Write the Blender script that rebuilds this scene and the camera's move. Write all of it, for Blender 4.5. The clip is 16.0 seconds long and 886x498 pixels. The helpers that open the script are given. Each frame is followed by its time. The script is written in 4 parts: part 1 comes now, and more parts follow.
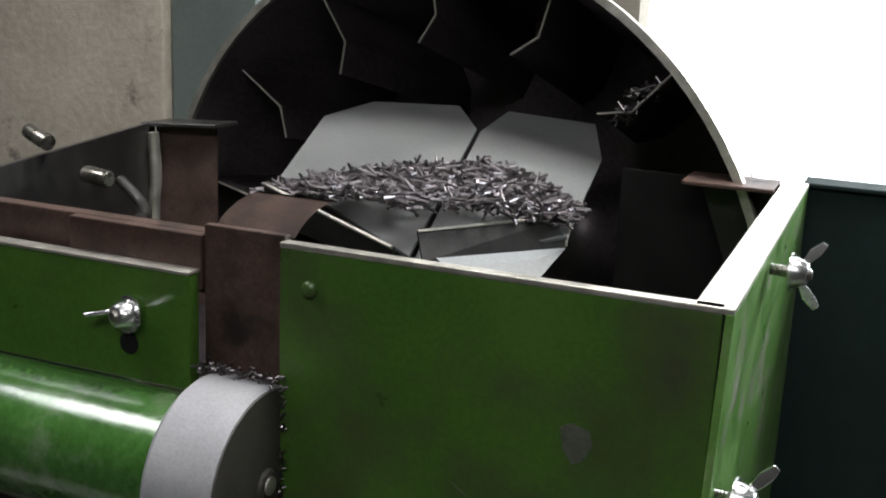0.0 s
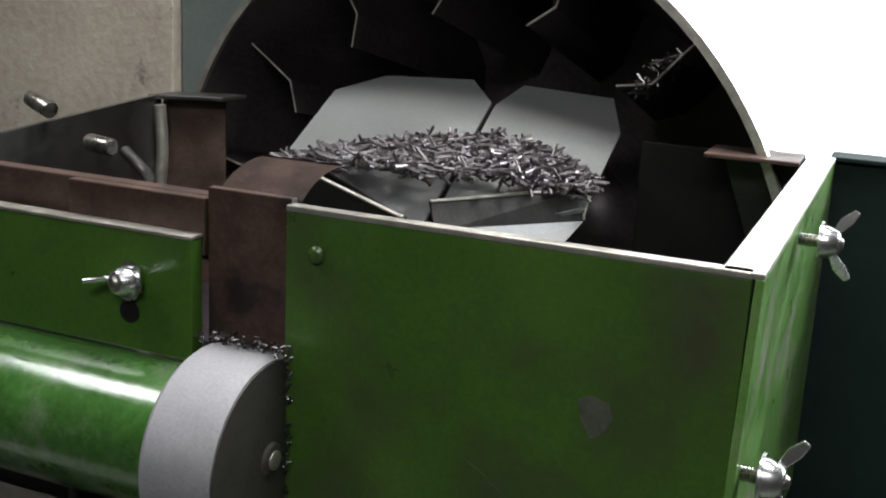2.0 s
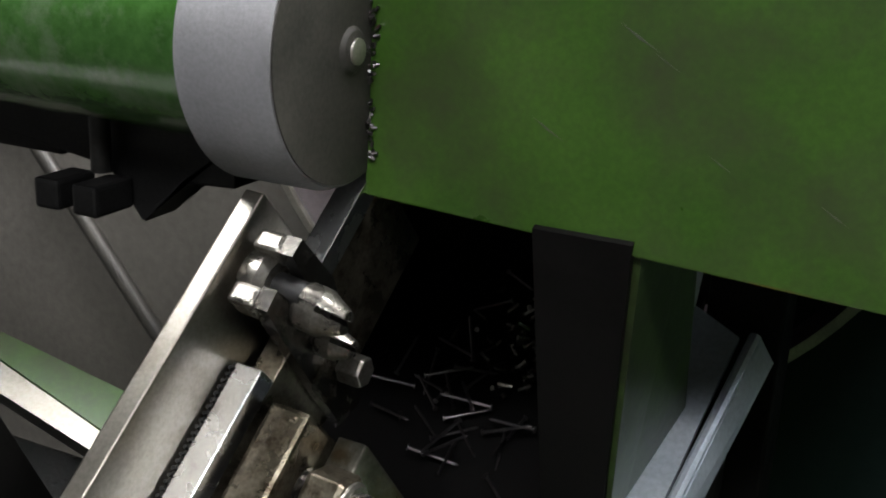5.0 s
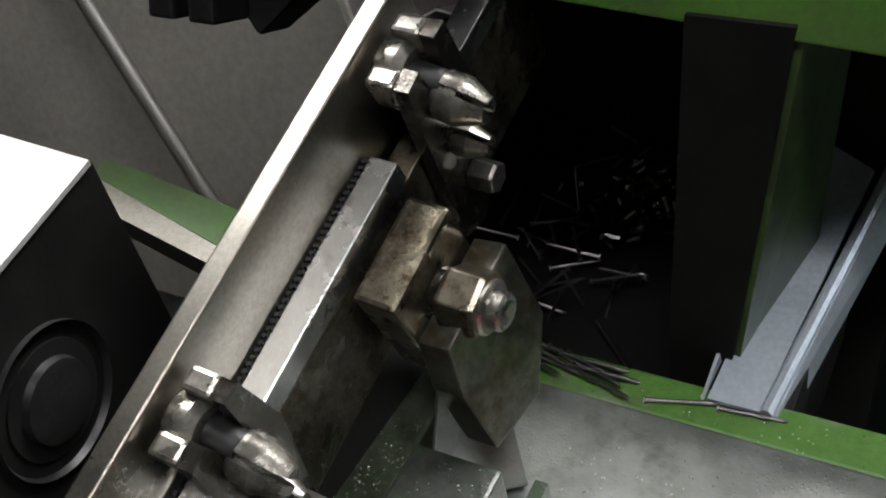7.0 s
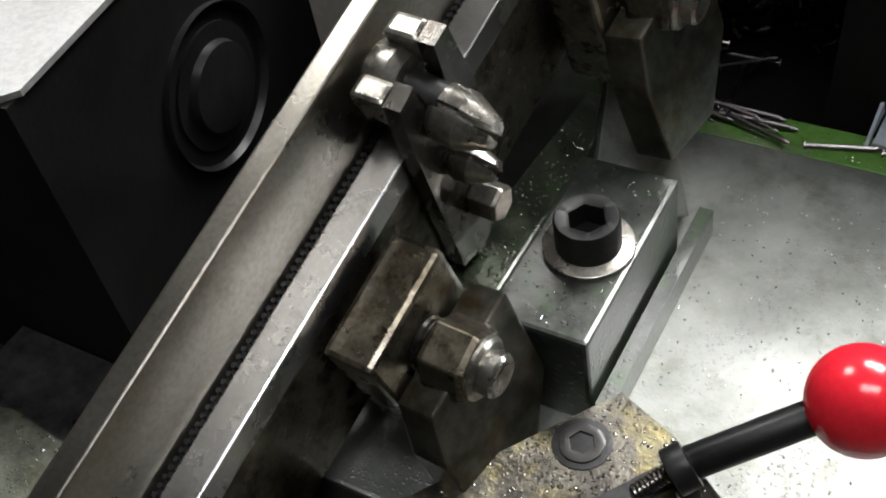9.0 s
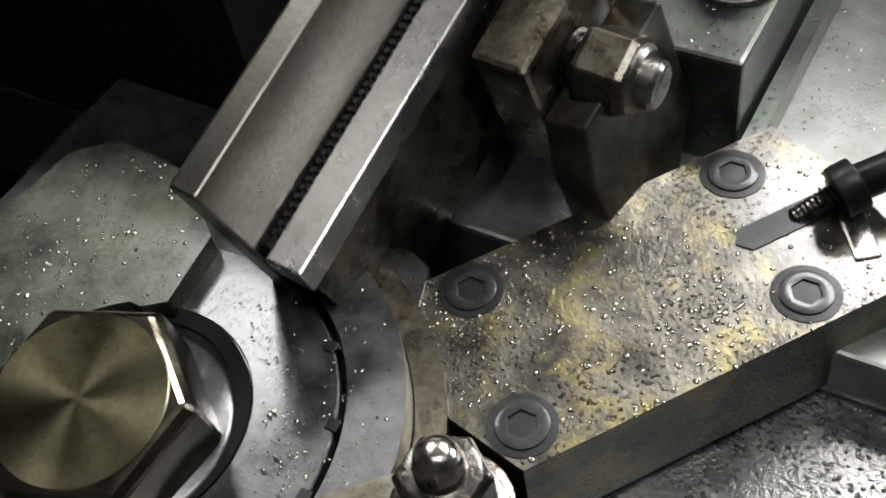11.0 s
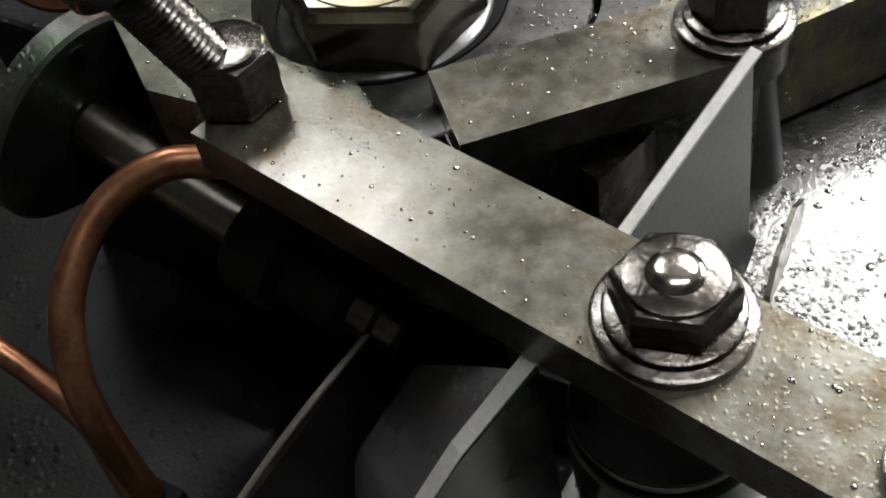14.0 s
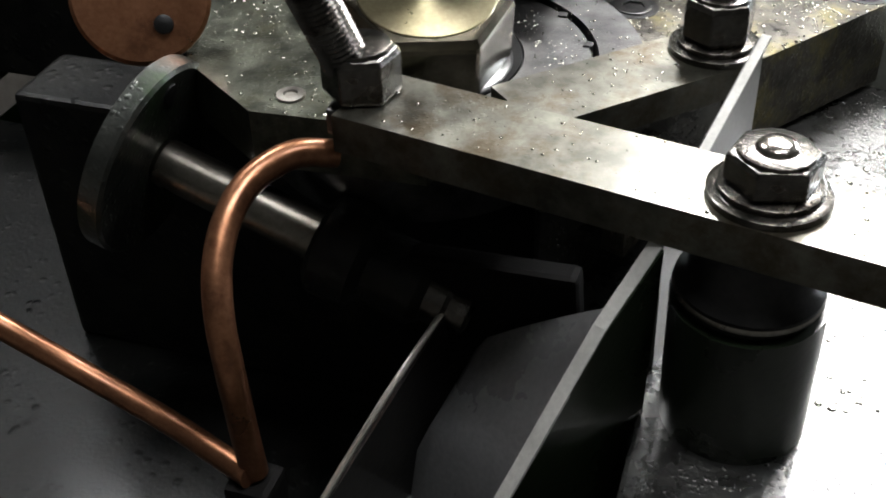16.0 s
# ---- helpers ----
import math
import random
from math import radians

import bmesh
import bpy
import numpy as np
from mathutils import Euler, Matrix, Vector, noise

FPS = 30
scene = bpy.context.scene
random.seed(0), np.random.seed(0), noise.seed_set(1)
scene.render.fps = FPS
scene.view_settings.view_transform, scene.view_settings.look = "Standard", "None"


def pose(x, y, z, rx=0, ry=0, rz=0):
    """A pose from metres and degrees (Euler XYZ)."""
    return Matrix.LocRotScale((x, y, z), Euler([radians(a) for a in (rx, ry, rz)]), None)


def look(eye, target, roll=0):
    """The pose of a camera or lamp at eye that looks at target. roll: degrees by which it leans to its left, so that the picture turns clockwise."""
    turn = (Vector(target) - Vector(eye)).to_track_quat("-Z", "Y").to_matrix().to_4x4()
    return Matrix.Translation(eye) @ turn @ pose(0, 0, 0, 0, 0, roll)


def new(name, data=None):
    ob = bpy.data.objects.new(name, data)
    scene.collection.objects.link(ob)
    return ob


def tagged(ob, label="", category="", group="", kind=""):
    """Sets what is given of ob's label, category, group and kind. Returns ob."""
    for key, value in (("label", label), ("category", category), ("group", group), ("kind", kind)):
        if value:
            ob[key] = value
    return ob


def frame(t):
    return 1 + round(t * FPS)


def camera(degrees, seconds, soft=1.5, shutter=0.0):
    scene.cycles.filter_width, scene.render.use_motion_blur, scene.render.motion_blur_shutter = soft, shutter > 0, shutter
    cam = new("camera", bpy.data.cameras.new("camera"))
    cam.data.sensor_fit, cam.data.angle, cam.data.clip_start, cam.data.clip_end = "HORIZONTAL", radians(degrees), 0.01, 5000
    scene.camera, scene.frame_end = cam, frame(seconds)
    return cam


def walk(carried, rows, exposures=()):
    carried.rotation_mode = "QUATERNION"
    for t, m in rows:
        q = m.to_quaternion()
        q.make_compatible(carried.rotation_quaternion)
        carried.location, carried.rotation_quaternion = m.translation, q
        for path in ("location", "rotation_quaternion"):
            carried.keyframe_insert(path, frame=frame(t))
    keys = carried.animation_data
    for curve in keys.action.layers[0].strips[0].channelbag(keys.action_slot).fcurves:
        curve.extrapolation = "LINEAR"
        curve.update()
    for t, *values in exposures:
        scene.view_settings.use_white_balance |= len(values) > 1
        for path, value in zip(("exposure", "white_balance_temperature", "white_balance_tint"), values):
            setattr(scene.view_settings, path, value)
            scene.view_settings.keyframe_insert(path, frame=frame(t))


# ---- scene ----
cam = camera(43.15, 16.0, soft=2.0)
PATH = [
    (0, (-0.0185, -0.0396, 1.6039), (-0.3827, 0.8597, 1.3615), 2.56),
    (0.5, (-0.0232, -0.0315, 1.6003), (-0.3887, 0.8665, 1.3554), 2.64),
    (1, (-0.0239, -0.0240, 1.5954), (-0.3925, 0.8726, 1.3501), 2.61),
    (1.5, (-0.0251, -0.0185, 1.5874), (-0.3957, 0.8774, 1.3423), 2.71),
    (2, (-0.0289, -0.0145, 1.5772), (-0.4021, 0.8797, 1.3299), 2.82),
    (2.5, (-0.0447, 0.0072, 1.5337), (-0.4236, 0.8939, 1.2686), 2.92),
    (3, (-0.0660, 0.0193, 1.4947), (-0.4449, 0.9005, 1.2122), 2.85),
    (3.5, (-0.0780, 0.0527, 1.4359), (-0.4743, 0.9244, 1.1476), 2.80),
    (4, (-0.0928, 0.0797, 1.3926), (-0.4884, 0.9487, 1.0955), 2.14),
    (4.2, (-0.0941, 0.0899, 1.3796), (-0.4947, 0.9554, 1.0789), 2.34),
    (6.3, (-0.1447, 0.1031, 1.2848), (-0.5626, 0.9425, 0.9372), 2.19),
    (6.5, (-0.1455, 0.1007, 1.2788), (-0.5693, 0.9335, 0.9227), 2.25),
    (7, (-0.1501, 0.0805, 1.2570), (-0.5818, 0.9087, 0.8995), 2.46),
    (7.5, (-0.1568, 0.0684, 1.2359), (-0.5883, 0.8897, 0.8627), 3.01),
    (8, (-0.1642, 0.0541, 1.2119), (-0.5978, 0.8710, 0.8314), 3.30),
    (8.5, (-0.1815, 0.0360, 1.1767), (-0.6123, 0.8491, 0.7850), 3.98),
    (9, (-0.2015, 0.0244, 1.1450), (-0.6228, 0.8327, 0.7337), 5.19),
    (9.2, (-0.2039, 0.0196, 1.1349), (-0.6280, 0.8264, 0.7236), 5.12),
    (11.3, (-0.2409, -0.0182, 1.0433), (-0.6439, 0.7626, 0.5659), 6.07),
    (11.5, (-0.2423, -0.0263, 1.0338), (-0.6465, 0.7533, 0.5554), 6.21),
    (12, (-0.2464, -0.0430, 1.0142), (-0.6529, 0.7360, 0.5369), 6.01),
    (12.5, (-0.2483, -0.0624, 0.9920), (-0.6615, 0.7123, 0.5135), 6.21),
    (13, (-0.2499, -0.0801, 0.9734), (-0.6719, 0.6921, 0.4985), 6.12),
    (13.5, (-0.2577, -0.0951, 0.9419), (-0.6698, 0.6835, 0.4688), 6.54),
    (14, (-0.2599, -0.1273, 0.9219), (-0.6637, 0.6693, 0.4721), 6.05),
    (14.5, (-0.2566, -0.1613, 0.9077), (-0.6353, 0.6658, 0.4925), 6.42),
    (15, (-0.2720, -0.2023, 0.8859), (-0.6352, 0.6441, 0.4964), 5.16),
    (15.5, (-0.2922, -0.2305, 0.8644), (-0.6095, 0.6664, 0.5564), 5.54),
    (16, (-0.3181, -0.2605, 0.8452), (-0.5734, 0.6808, 0.6242), 6.70),
]
EXPOSURES = [(0.0, 0.1), (2.0, 0.2), (3.3, 1.05), (4.2, 1.15), (6.5, 1.15), (9.0, 0.6), (11.3, 0.2), (13.0, 0.1), (14.5, 0.35), (15.2, 0.5), (16.0, 0.6)]
walk(cam, [(t, look(eye, target, roll)) for t, eye, target, roll in PATH], EXPOSURES)

# ---- world and light ----
world = bpy.data.worlds.new("workshop_air")
scene.world = world
world.use_nodes = True
world.node_tree.nodes["Background"].inputs["Color"].default_value = (0.75, 0.85, 1.0, 1)
world.node_tree.nodes["Background"].inputs["Strength"].default_value = 0.10


def area_lamp(name, eye, target, sx, sy, watts, colour):
    data = bpy.data.lights.new(name, "AREA")
    data.shape, data.size, data.size_y, data.energy, data.color = "RECTANGLE", sx, sy, watts, colour
    ob = new(name, data)
    ob.matrix_world = look(eye, target)
    return ob


area_lamp("window_light", (1.3, 2.35, 2.4), (-0.3, 0.4, 0.95), 1.7, 0.9, 95, (0.86, 0.93, 1.0))
area_lamp("ceiling_lamp_light", (-0.16, 0.86, 2.60), (-0.3, 0.45, 0.9), 0.9, 0.45, 35, (0.97, 0.96, 0.98))
area_lamp("front_fill_light", (0.05, -0.75, 2.55), (-0.38, 0.3, 0.9), 1.2, 0.3, 12, (0.95, 0.96, 1.0))
area_lamp("side_ceiling_lamp_light", (-1.43, 0.28, 2.60), (-0.6, 0.45, 1.0), 0.4, 0.5, 9.5, (0.95, 0.96, 1.0))

# ---- materials ----


def mat(name):
    m = bpy.data.materials.new(name)
    m.use_nodes = True
    nt = m.node_tree
    return m, nt, nt.nodes["Principled BSDF"]


def noise_node(nt, scale, detail=6.0, rough=0.6, vec=None, stretch=None):
    n = nt.nodes.new("ShaderNodeTexNoise")
    n.inputs["Scale"].default_value = scale
    n.inputs["Detail"].default_value = detail
    n.inputs["Roughness"].default_value = rough
    co = nt.nodes.new("ShaderNodeTexCoord")
    if stretch:
        mp = nt.nodes.new("ShaderNodeMapping")
        mp.inputs["Scale"].default_value = stretch
        nt.links.new(co.outputs["Object"], mp.inputs["Vector"])
        nt.links.new(mp.outputs["Vector"], n.inputs["Vector"])
    else:
        nt.links.new(co.outputs["Object"], n.inputs["Vector"])
    return n


def ramp(nt, source, stops):
    r = nt.nodes.new("ShaderNodeValToRGB")
    while len(r.color_ramp.elements) < len(stops):
        r.color_ramp.elements.new(0.5)
    for e, (p, c) in zip(r.color_ramp.elements, stops):
        e.position, e.color = p, (*c, 1) if len(c) == 3 else c
    nt.links.new(source, r.inputs["Fac"])
    return r


def mix(nt, fac, a, b):
    m = nt.nodes.new("ShaderNodeMix")
    m.data_type = "RGBA"
    nt.links.new(fac, m.inputs["Factor"])
    nt.links.new(a, m.inputs["A"])
    nt.links.new(b, m.inputs["B"])
    return m.outputs["Result"]


def grey(v):
    return (v, v, v)


def bumped(nt, bsdf, source, strength, dist):
    b = nt.nodes.new("ShaderNodeBump")
    b.inputs["Strength"].default_value = strength
    b.inputs["Distance"].default_value = dist
    nt.links.new(source, b.inputs["Height"])
    nt.links.new(b.outputs["Normal"], bsdf.inputs["Normal"])


def surface(name, dark, light, metal=0.0, rough=(0.3, 0.6), scale=30, fine=400, bump=0.15, depth=0.0006,
            stain=None, stain_scale=9, stain_at=(0.5, 0.66), coat=0.0, stretch=None):
    """A worn surface: two colours by coarse noise, fine grain, optional stain with its own shape, optional oil coat."""
    m, nt, b = mat(name)
    big = noise_node(nt, scale, stretch=stretch)
    small = noise_node(nt, fine, 4, stretch=stretch)
    base = ramp(nt, big.outputs["Fac"], [(0.32, dark), (0.68, light)]).outputs["Color"]
    grain = ramp(nt, small.outputs["Fac"], [(0.35, [c * 0.8 for c in dark]), (0.65, light)]).outputs["Color"]
    fac = nt.nodes.new("ShaderNodeValue")
    fac.outputs[0].default_value = 0.35
    col = mix(nt, fac.outputs[0], base, grain)
    if stain:
        st = noise_node(nt, stain_scale, 8, 0.7)
        mask = ramp(nt, st.outputs["Fac"], [(stain_at[0], grey(0)), (stain_at[1], grey(1))]).outputs["Color"]
        rgb = nt.nodes.new("ShaderNodeRGB")
        rgb.outputs[0].default_value = (*stain, 1)
        col = mix(nt, mask, col, rgb.outputs[0])
    nt.links.new(col, b.inputs["Base Color"])
    b.inputs["Metallic"].default_value = metal
    rr = ramp(nt, big.outputs["Fac"], [(0.3, grey(rough[0])), (0.7, grey(rough[1]))])
    nt.links.new(rr.outputs["Color"], b.inputs["Roughness"])
    if coat:
        b.inputs["Coat Weight"].default_value = coat
        b.inputs["Coat Roughness"].default_value = 0.08
    bumped(nt, b, small.outputs["Fac"], bump, depth)
    return m


def oily(name, dark, light, rough=(0.22, 0.42), drops=420, stain=None, metal=0.85, bump=0.6, stain_at=(0.5, 0.66), scale=48, coat=0.5):
    """Oil-wet metal: droplets as fine round relief, stains, uneven gloss."""
    m, nt, b = mat(name)
    big = noise_node(nt, scale, 8, 0.65)
    base = ramp(nt, big.outputs["Fac"], [(0.38, dark), (0.66, light)]).outputs["Color"]
    if stain:
        st = noise_node(nt, 42, 9, 0.72)
        mask = ramp(nt, st.outputs["Fac"], [(stain_at[0], grey(0)), (stain_at[1], grey(0.85))]).outputs["Color"]
        rgb = nt.nodes.new("ShaderNodeRGB")
        rgb.outputs[0].default_value = (*stain, 1)
        base = mix(nt, mask, base, rgb.outputs[0])
    nt.links.new(base, b.inputs["Base Color"])
    b.inputs["Metallic"].default_value = metal
    rr = ramp(nt, big.outputs["Fac"], [(0.3, grey(rough[0])), (0.7, grey(rough[1]))])
    nt.links.new(rr.outputs["Color"], b.inputs["Roughness"])
    v = nt.nodes.new("ShaderNodeTexVoronoi")
    v.inputs["Scale"].default_value = drops
    co = nt.nodes.new("ShaderNodeTexCoord")
    warp = noise_node(nt, drops * 0.45, 2)
    lean = nt.nodes.new("ShaderNodeMix")
    lean.data_type = "RGBA"
    lean.inputs["Factor"].default_value = 0.0035
    nt.links.new(co.outputs["Object"], lean.inputs["A"])
    nt.links.new(warp.outputs["Color"], lean.inputs["B"])
    nt.links.new(lean.outputs["Result"], v.inputs["Vector"])
    drop = ramp(nt, v.outputs["Distance"], [(0.05, grey(1)), (0.35, grey(0))]).outputs["Color"]
    patch = noise_node(nt, 28, 5)
    where = ramp(nt, patch.outputs["Fac"], [(0.42, grey(0)), (0.58, grey(1))]).outputs["Color"]
    mul = nt.nodes.new("ShaderNodeMix")
    mul.data_type, mul.blend_type = "RGBA", "MULTIPLY"
    mul.inputs["Factor"].default_value = 1.0
    nt.links.new(drop, mul.inputs["A"])
    nt.links.new(where, mul.inputs["B"])
    fine = noise_node(nt, 420, 3, 0.6)
    add = nt.nodes.new("ShaderNodeMix")
    add.data_type, add.blend_type = "RGBA", "ADD"
    add.inputs["Factor"].default_value = 0.45
    nt.links.new(mul.outputs["Result"], add.inputs["A"])
    nt.links.new(fine.outputs["Fac"], add.inputs["B"])
    bumped(nt, b, add.outputs["Result"], bump, 0.0011)
    b.inputs["Coat Weight"].default_value = coat
    b.inputs["Coat Roughness"].default_value = 0.13
    return m


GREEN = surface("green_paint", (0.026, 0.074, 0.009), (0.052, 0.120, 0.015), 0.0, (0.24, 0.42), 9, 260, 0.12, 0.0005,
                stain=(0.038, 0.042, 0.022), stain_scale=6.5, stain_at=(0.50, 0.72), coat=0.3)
GLOSS_GREEN = surface("glossy_green_paint", (0.020, 0.065, 0.010), (0.050, 0.13, 0.03), 0.0, (0.12, 0.26), 18, 160, 0.35, 0.001,
                      stain=(0.11, 0.15, 0.09), stain_scale=16, stain_at=(0.52, 0.7), coat=0.45)
CHIP = surface("rubbed_paint", (0.045, 0.062, 0.036), (0.10, 0.105, 0.085), 0.1, (0.35, 0.5), 60, 300, 0.15)
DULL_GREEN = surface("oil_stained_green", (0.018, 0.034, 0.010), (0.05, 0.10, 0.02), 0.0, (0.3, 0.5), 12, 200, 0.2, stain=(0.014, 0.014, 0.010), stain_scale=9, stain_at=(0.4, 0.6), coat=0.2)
DEEP_GREEN = surface("oil_dark_green", (0.006, 0.010, 0.005), (0.014, 0.022, 0.010), 0.0, (0.2, 0.4), 20, 260, 0.2, coat=0.5)
NUT = surface("oil_dark_steel", (0.05, 0.046, 0.042), (0.17, 0.16, 0.142), 0.95, (0.16, 0.32), 70, 420, 0.35, 0.0008, stain=(0.05, 0.04, 0.03), stain_scale=60, stain_at=(0.5, 0.62), coat=0.6)
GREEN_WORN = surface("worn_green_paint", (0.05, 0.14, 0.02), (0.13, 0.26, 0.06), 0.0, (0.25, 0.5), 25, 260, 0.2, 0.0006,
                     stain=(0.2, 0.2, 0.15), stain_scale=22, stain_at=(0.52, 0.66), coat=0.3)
EDGE = surface("bare_steel_edge", (0.45, 0.43, 0.38), (0.65, 0.63, 0.56), 0.9, (0.3, 0.5), 60, 500, 0.2)
RUST = surface("brown_rusted_steel", (0.035, 0.02, 0.016), (0.09, 0.055, 0.042), 0.4, (0.4, 0.65), 30, 350, 0.3, stain=(0.02, 0.014, 0.012), stain_scale=20)
DARK = surface("dark_greasy_steel", (0.012, 0.012, 0.012), (0.035, 0.033, 0.03), 0.5, (0.3, 0.55), 25, 300, 0.3, coat=0.3)
DRUM = surface("dark_drum_sheet", (0.05, 0.042, 0.045), (0.13, 0.11, 0.115), 0.55, (0.28, 0.45), 7, 160, 0.10)
TRAY = surface("dull_grey_sheet", (0.135, 0.14, 0.138), (0.19, 0.195, 0.19), 0.4, (0.42, 0.55), 8, 300, 0.05)
STEEL = surface("machined_steel", (0.17, 0.16, 0.14), (0.42, 0.40, 0.36), 0.95, (0.2, 0.4), 55, 500, 0.12, stain=(0.08, 0.06, 0.035), stain_scale=48, stain_at=(0.55, 0.75))
BRIGHT = surface("bright_steel", (0.55, 0.55, 0.55), (0.72, 0.72, 0.72), 1.0, (0.2, 0.32), 22, 600, 0.06, stain=(0.3, 0.3, 0.3), stain_scale=30, stain_at=(0.6, 0.75))
BRASSY = surface("oiled_block_steel", (0.07, 0.06, 0.042), (0.23, 0.205, 0.155), 0.92, (0.2, 0.4), 60, 400, 0.2, stain=(0.03, 0.02, 0.01), stain_scale=55, coat=0.4)
SATIN = surface("lit_ground_steel", (0.34, 0.34, 0.325), (0.48, 0.48, 0.465), 0.6, (0.38, 0.5), 18, 400, 0.1, stain=(0.22, 0.2, 0.15), stain_scale=12, stain_at=(0.58, 0.75))
RUBBER = surface("grey_rubber", (0.17, 0.17, 0.18), (0.25, 0.25, 0.26), 0.0, (0.6, 0.8), 20, 500, 0.15)
FACE = surface("dark_roller_face", (0.03, 0.03, 0.028), (0.075, 0.07, 0.06), 0.3, (0.4, 0.6), 20, 400, 0.2)
BLACK = surface("black_oxide", (0.012, 0.012, 0.012), (0.03, 0.03, 0.03), 0.6, (0.3, 0.5), 30, 400, 0.15)
PLATE = oily("oily_steel_plate", (0.045, 0.042, 0.036), (0.15, 0.14, 0.115), (0.27, 0.42), 420, stain=(0.24, 0.205, 0.08), stain_at=(0.5, 0.68), bump=0.8)
DIE = oily("oily_grey_die", (0.05, 0.05, 0.05), (0.14, 0.14, 0.138), (0.26, 0.40), 520, bump=0.25)
BAR = oily("oily_bar", (0.055, 0.054, 0.042), (0.19, 0.187, 0.155), (0.26, 0.42), 480, stain=(0.06, 0.04, 0.016), stain_at=(0.48, 0.66), bump=0.14, scale=34)
BED_MAT = oily("oily_bed", (0.17, 0.178, 0.163), (0.33, 0.343, 0.317), (0.36, 0.50), 420, stain=(0.12, 0.116, 0.095), bump=0.3, stain_at=(0.50, 0.72), scale=16, metal=0.7, coat=0.25)
OILGREEN = oily("oily_green_casting", (0.025, 0.034, 0.02), (0.08, 0.092, 0.062), (0.25, 0.45), 260, stain=(0.03, 0.07, 0.02), metal=0.5)
PIT = surface("shade_black_steel", (0.003, 0.003, 0.003), (0.008, 0.0075, 0.007), 0.2, (0.6, 0.8), 25, 300, 0.3)
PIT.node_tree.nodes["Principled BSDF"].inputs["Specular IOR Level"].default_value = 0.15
CLAMPM = oily("dark_oily_clamp", (0.03, 0.034, 0.03), (0.085, 0.09, 0.08), (0.28, 0.45), 260, stain=(0.04, 0.08, 0.03), metal=0.6, bump=0.4)
CAST = oily("wet_cast_iron", (0.11, 0.11, 0.105), (0.22, 0.22, 0.21), (0.22, 0.36), 360, bump=1.0)
SUMP = oily("oily_shaded_black", (0.006, 0.007, 0.007), (0.018, 0.018, 0.016), (0.32, 0.5), 140, metal=0.1, bump=0.6, coat=0.12)
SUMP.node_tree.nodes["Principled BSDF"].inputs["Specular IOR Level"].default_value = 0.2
COPPER = surface("copper_tube", (0.27, 0.115, 0.055), (0.46, 0.215, 0.115), 0.9, (0.26, 0.42), 40, 500, 0.12, stain=(0.13, 0.055, 0.03), stain_scale=30, coat=0.3)
BOLT = surface("bolt_steel", (0.12, 0.105, 0.075), (0.24, 0.215, 0.16), 1.0, (0.18, 0.30), 40, 500, 0.08, coat=0.4)
STUD = surface("worn_stud_steel", (0.38, 0.34, 0.30), (0.60, 0.56, 0.50), 1.0, (0.14, 0.26), 90, 500, 0.2, stain=(0.12, 0.08, 0.05), stain_scale=90, stain_at=(0.55, 0.7), coat=0.5)
TOPPLATE = oily("oil_wet_plate", (0.036, 0.039, 0.030), (0.14, 0.146, 0.115), (0.30, 0.46), 520, stain=(0.07, 0.07, 0.04), stain_at=(0.5, 0.7), metal=0.9, bump=0.4, scale=55, coat=0.3)
TURNED = surface("turned_bolt_face", (0.15, 0.132, 0.075), (0.23, 0.205, 0.125), 1.0, (0.24, 0.34), 30, 600, 0.03, stain=(0.10, 0.09, 0.05), stain_scale=45, stain_at=(0.52, 0.7), coat=0.5)
_b = TURNED.node_tree.nodes["Principled BSDF"]
_b.inputs["Anisotropic"].default_value = 0.8
_tan = TURNED.node_tree.nodes.new("ShaderNodeTangent")
_tan.direction_type, _tan.axis = "RADIAL", "Z"
TURNED.node_tree.links.new(_tan.outputs["Tangent"], _b.inputs["Tangent"])
RAILM = surface("smooth_rail_steel", (0.20, 0.185, 0.155), (0.33, 0.31, 0.27), 1.0, (0.24, 0.36), 9, 420, 0.10, stain=(0.10, 0.075, 0.05), stain_scale=14, stain_at=(0.56, 0.8))
SHEET = surface("thin_grey_sheet", (0.22, 0.22, 0.215), (0.30, 0.30, 0.295), 0.8, (0.26, 0.38), 14, 500, 0.08)
CHUTE = surface("lit_chute_sheet", (0.34, 0.345, 0.35), (0.46, 0.465, 0.47), 0.25, (0.24, 0.34), 12, 400, 0.05, coat=0.3)
OIL = surface("oil_bead", (0.24, 0.23, 0.19), (0.36, 0.35, 0.30), 0.9, (0.05, 0.10), 30, 400, 0.0, coat=1.0)
CUT = surface("bare_cut_edge", (0.62, 0.62, 0.58), (0.80, 0.80, 0.76), 0.25, (0.3, 0.45), 60, 500, 0.15)
RED = surface("red_plastic", (0.62, 0.012, 0.025), (0.70, 0.02, 0.035), 0.0, (0.16, 0.22), 10, 300, 0.02)
CONCRETE = surface("stained_concrete", (0.24, 0.21, 0.17), (0.36, 0.33, 0.27), 0.0, (0.7, 0.9), 6, 60, 0.5, 0.004, stain=(0.07, 0.06, 0.05), stain_scale=11, stain_at=(0.6, 0.72))
DIMWALL = surface("dim_unseen_wall", (0.05, 0.048, 0.043), (0.10, 0.095, 0.085), 0.0, (0.7, 0.9), 5, 60, 0.4, 0.003, stain=(0.03, 0.028, 0.024), stain_scale=7)
GREYWALL = surface("grey_plaster", (0.08, 0.075, 0.066), (0.135, 0.125, 0.11), 0.0, (0.6, 0.8), 5, 70, 0.3, 0.002, stain=(0.05, 0.033, 0.025), stain_scale=5, stain_at=(0.56, 0.75))
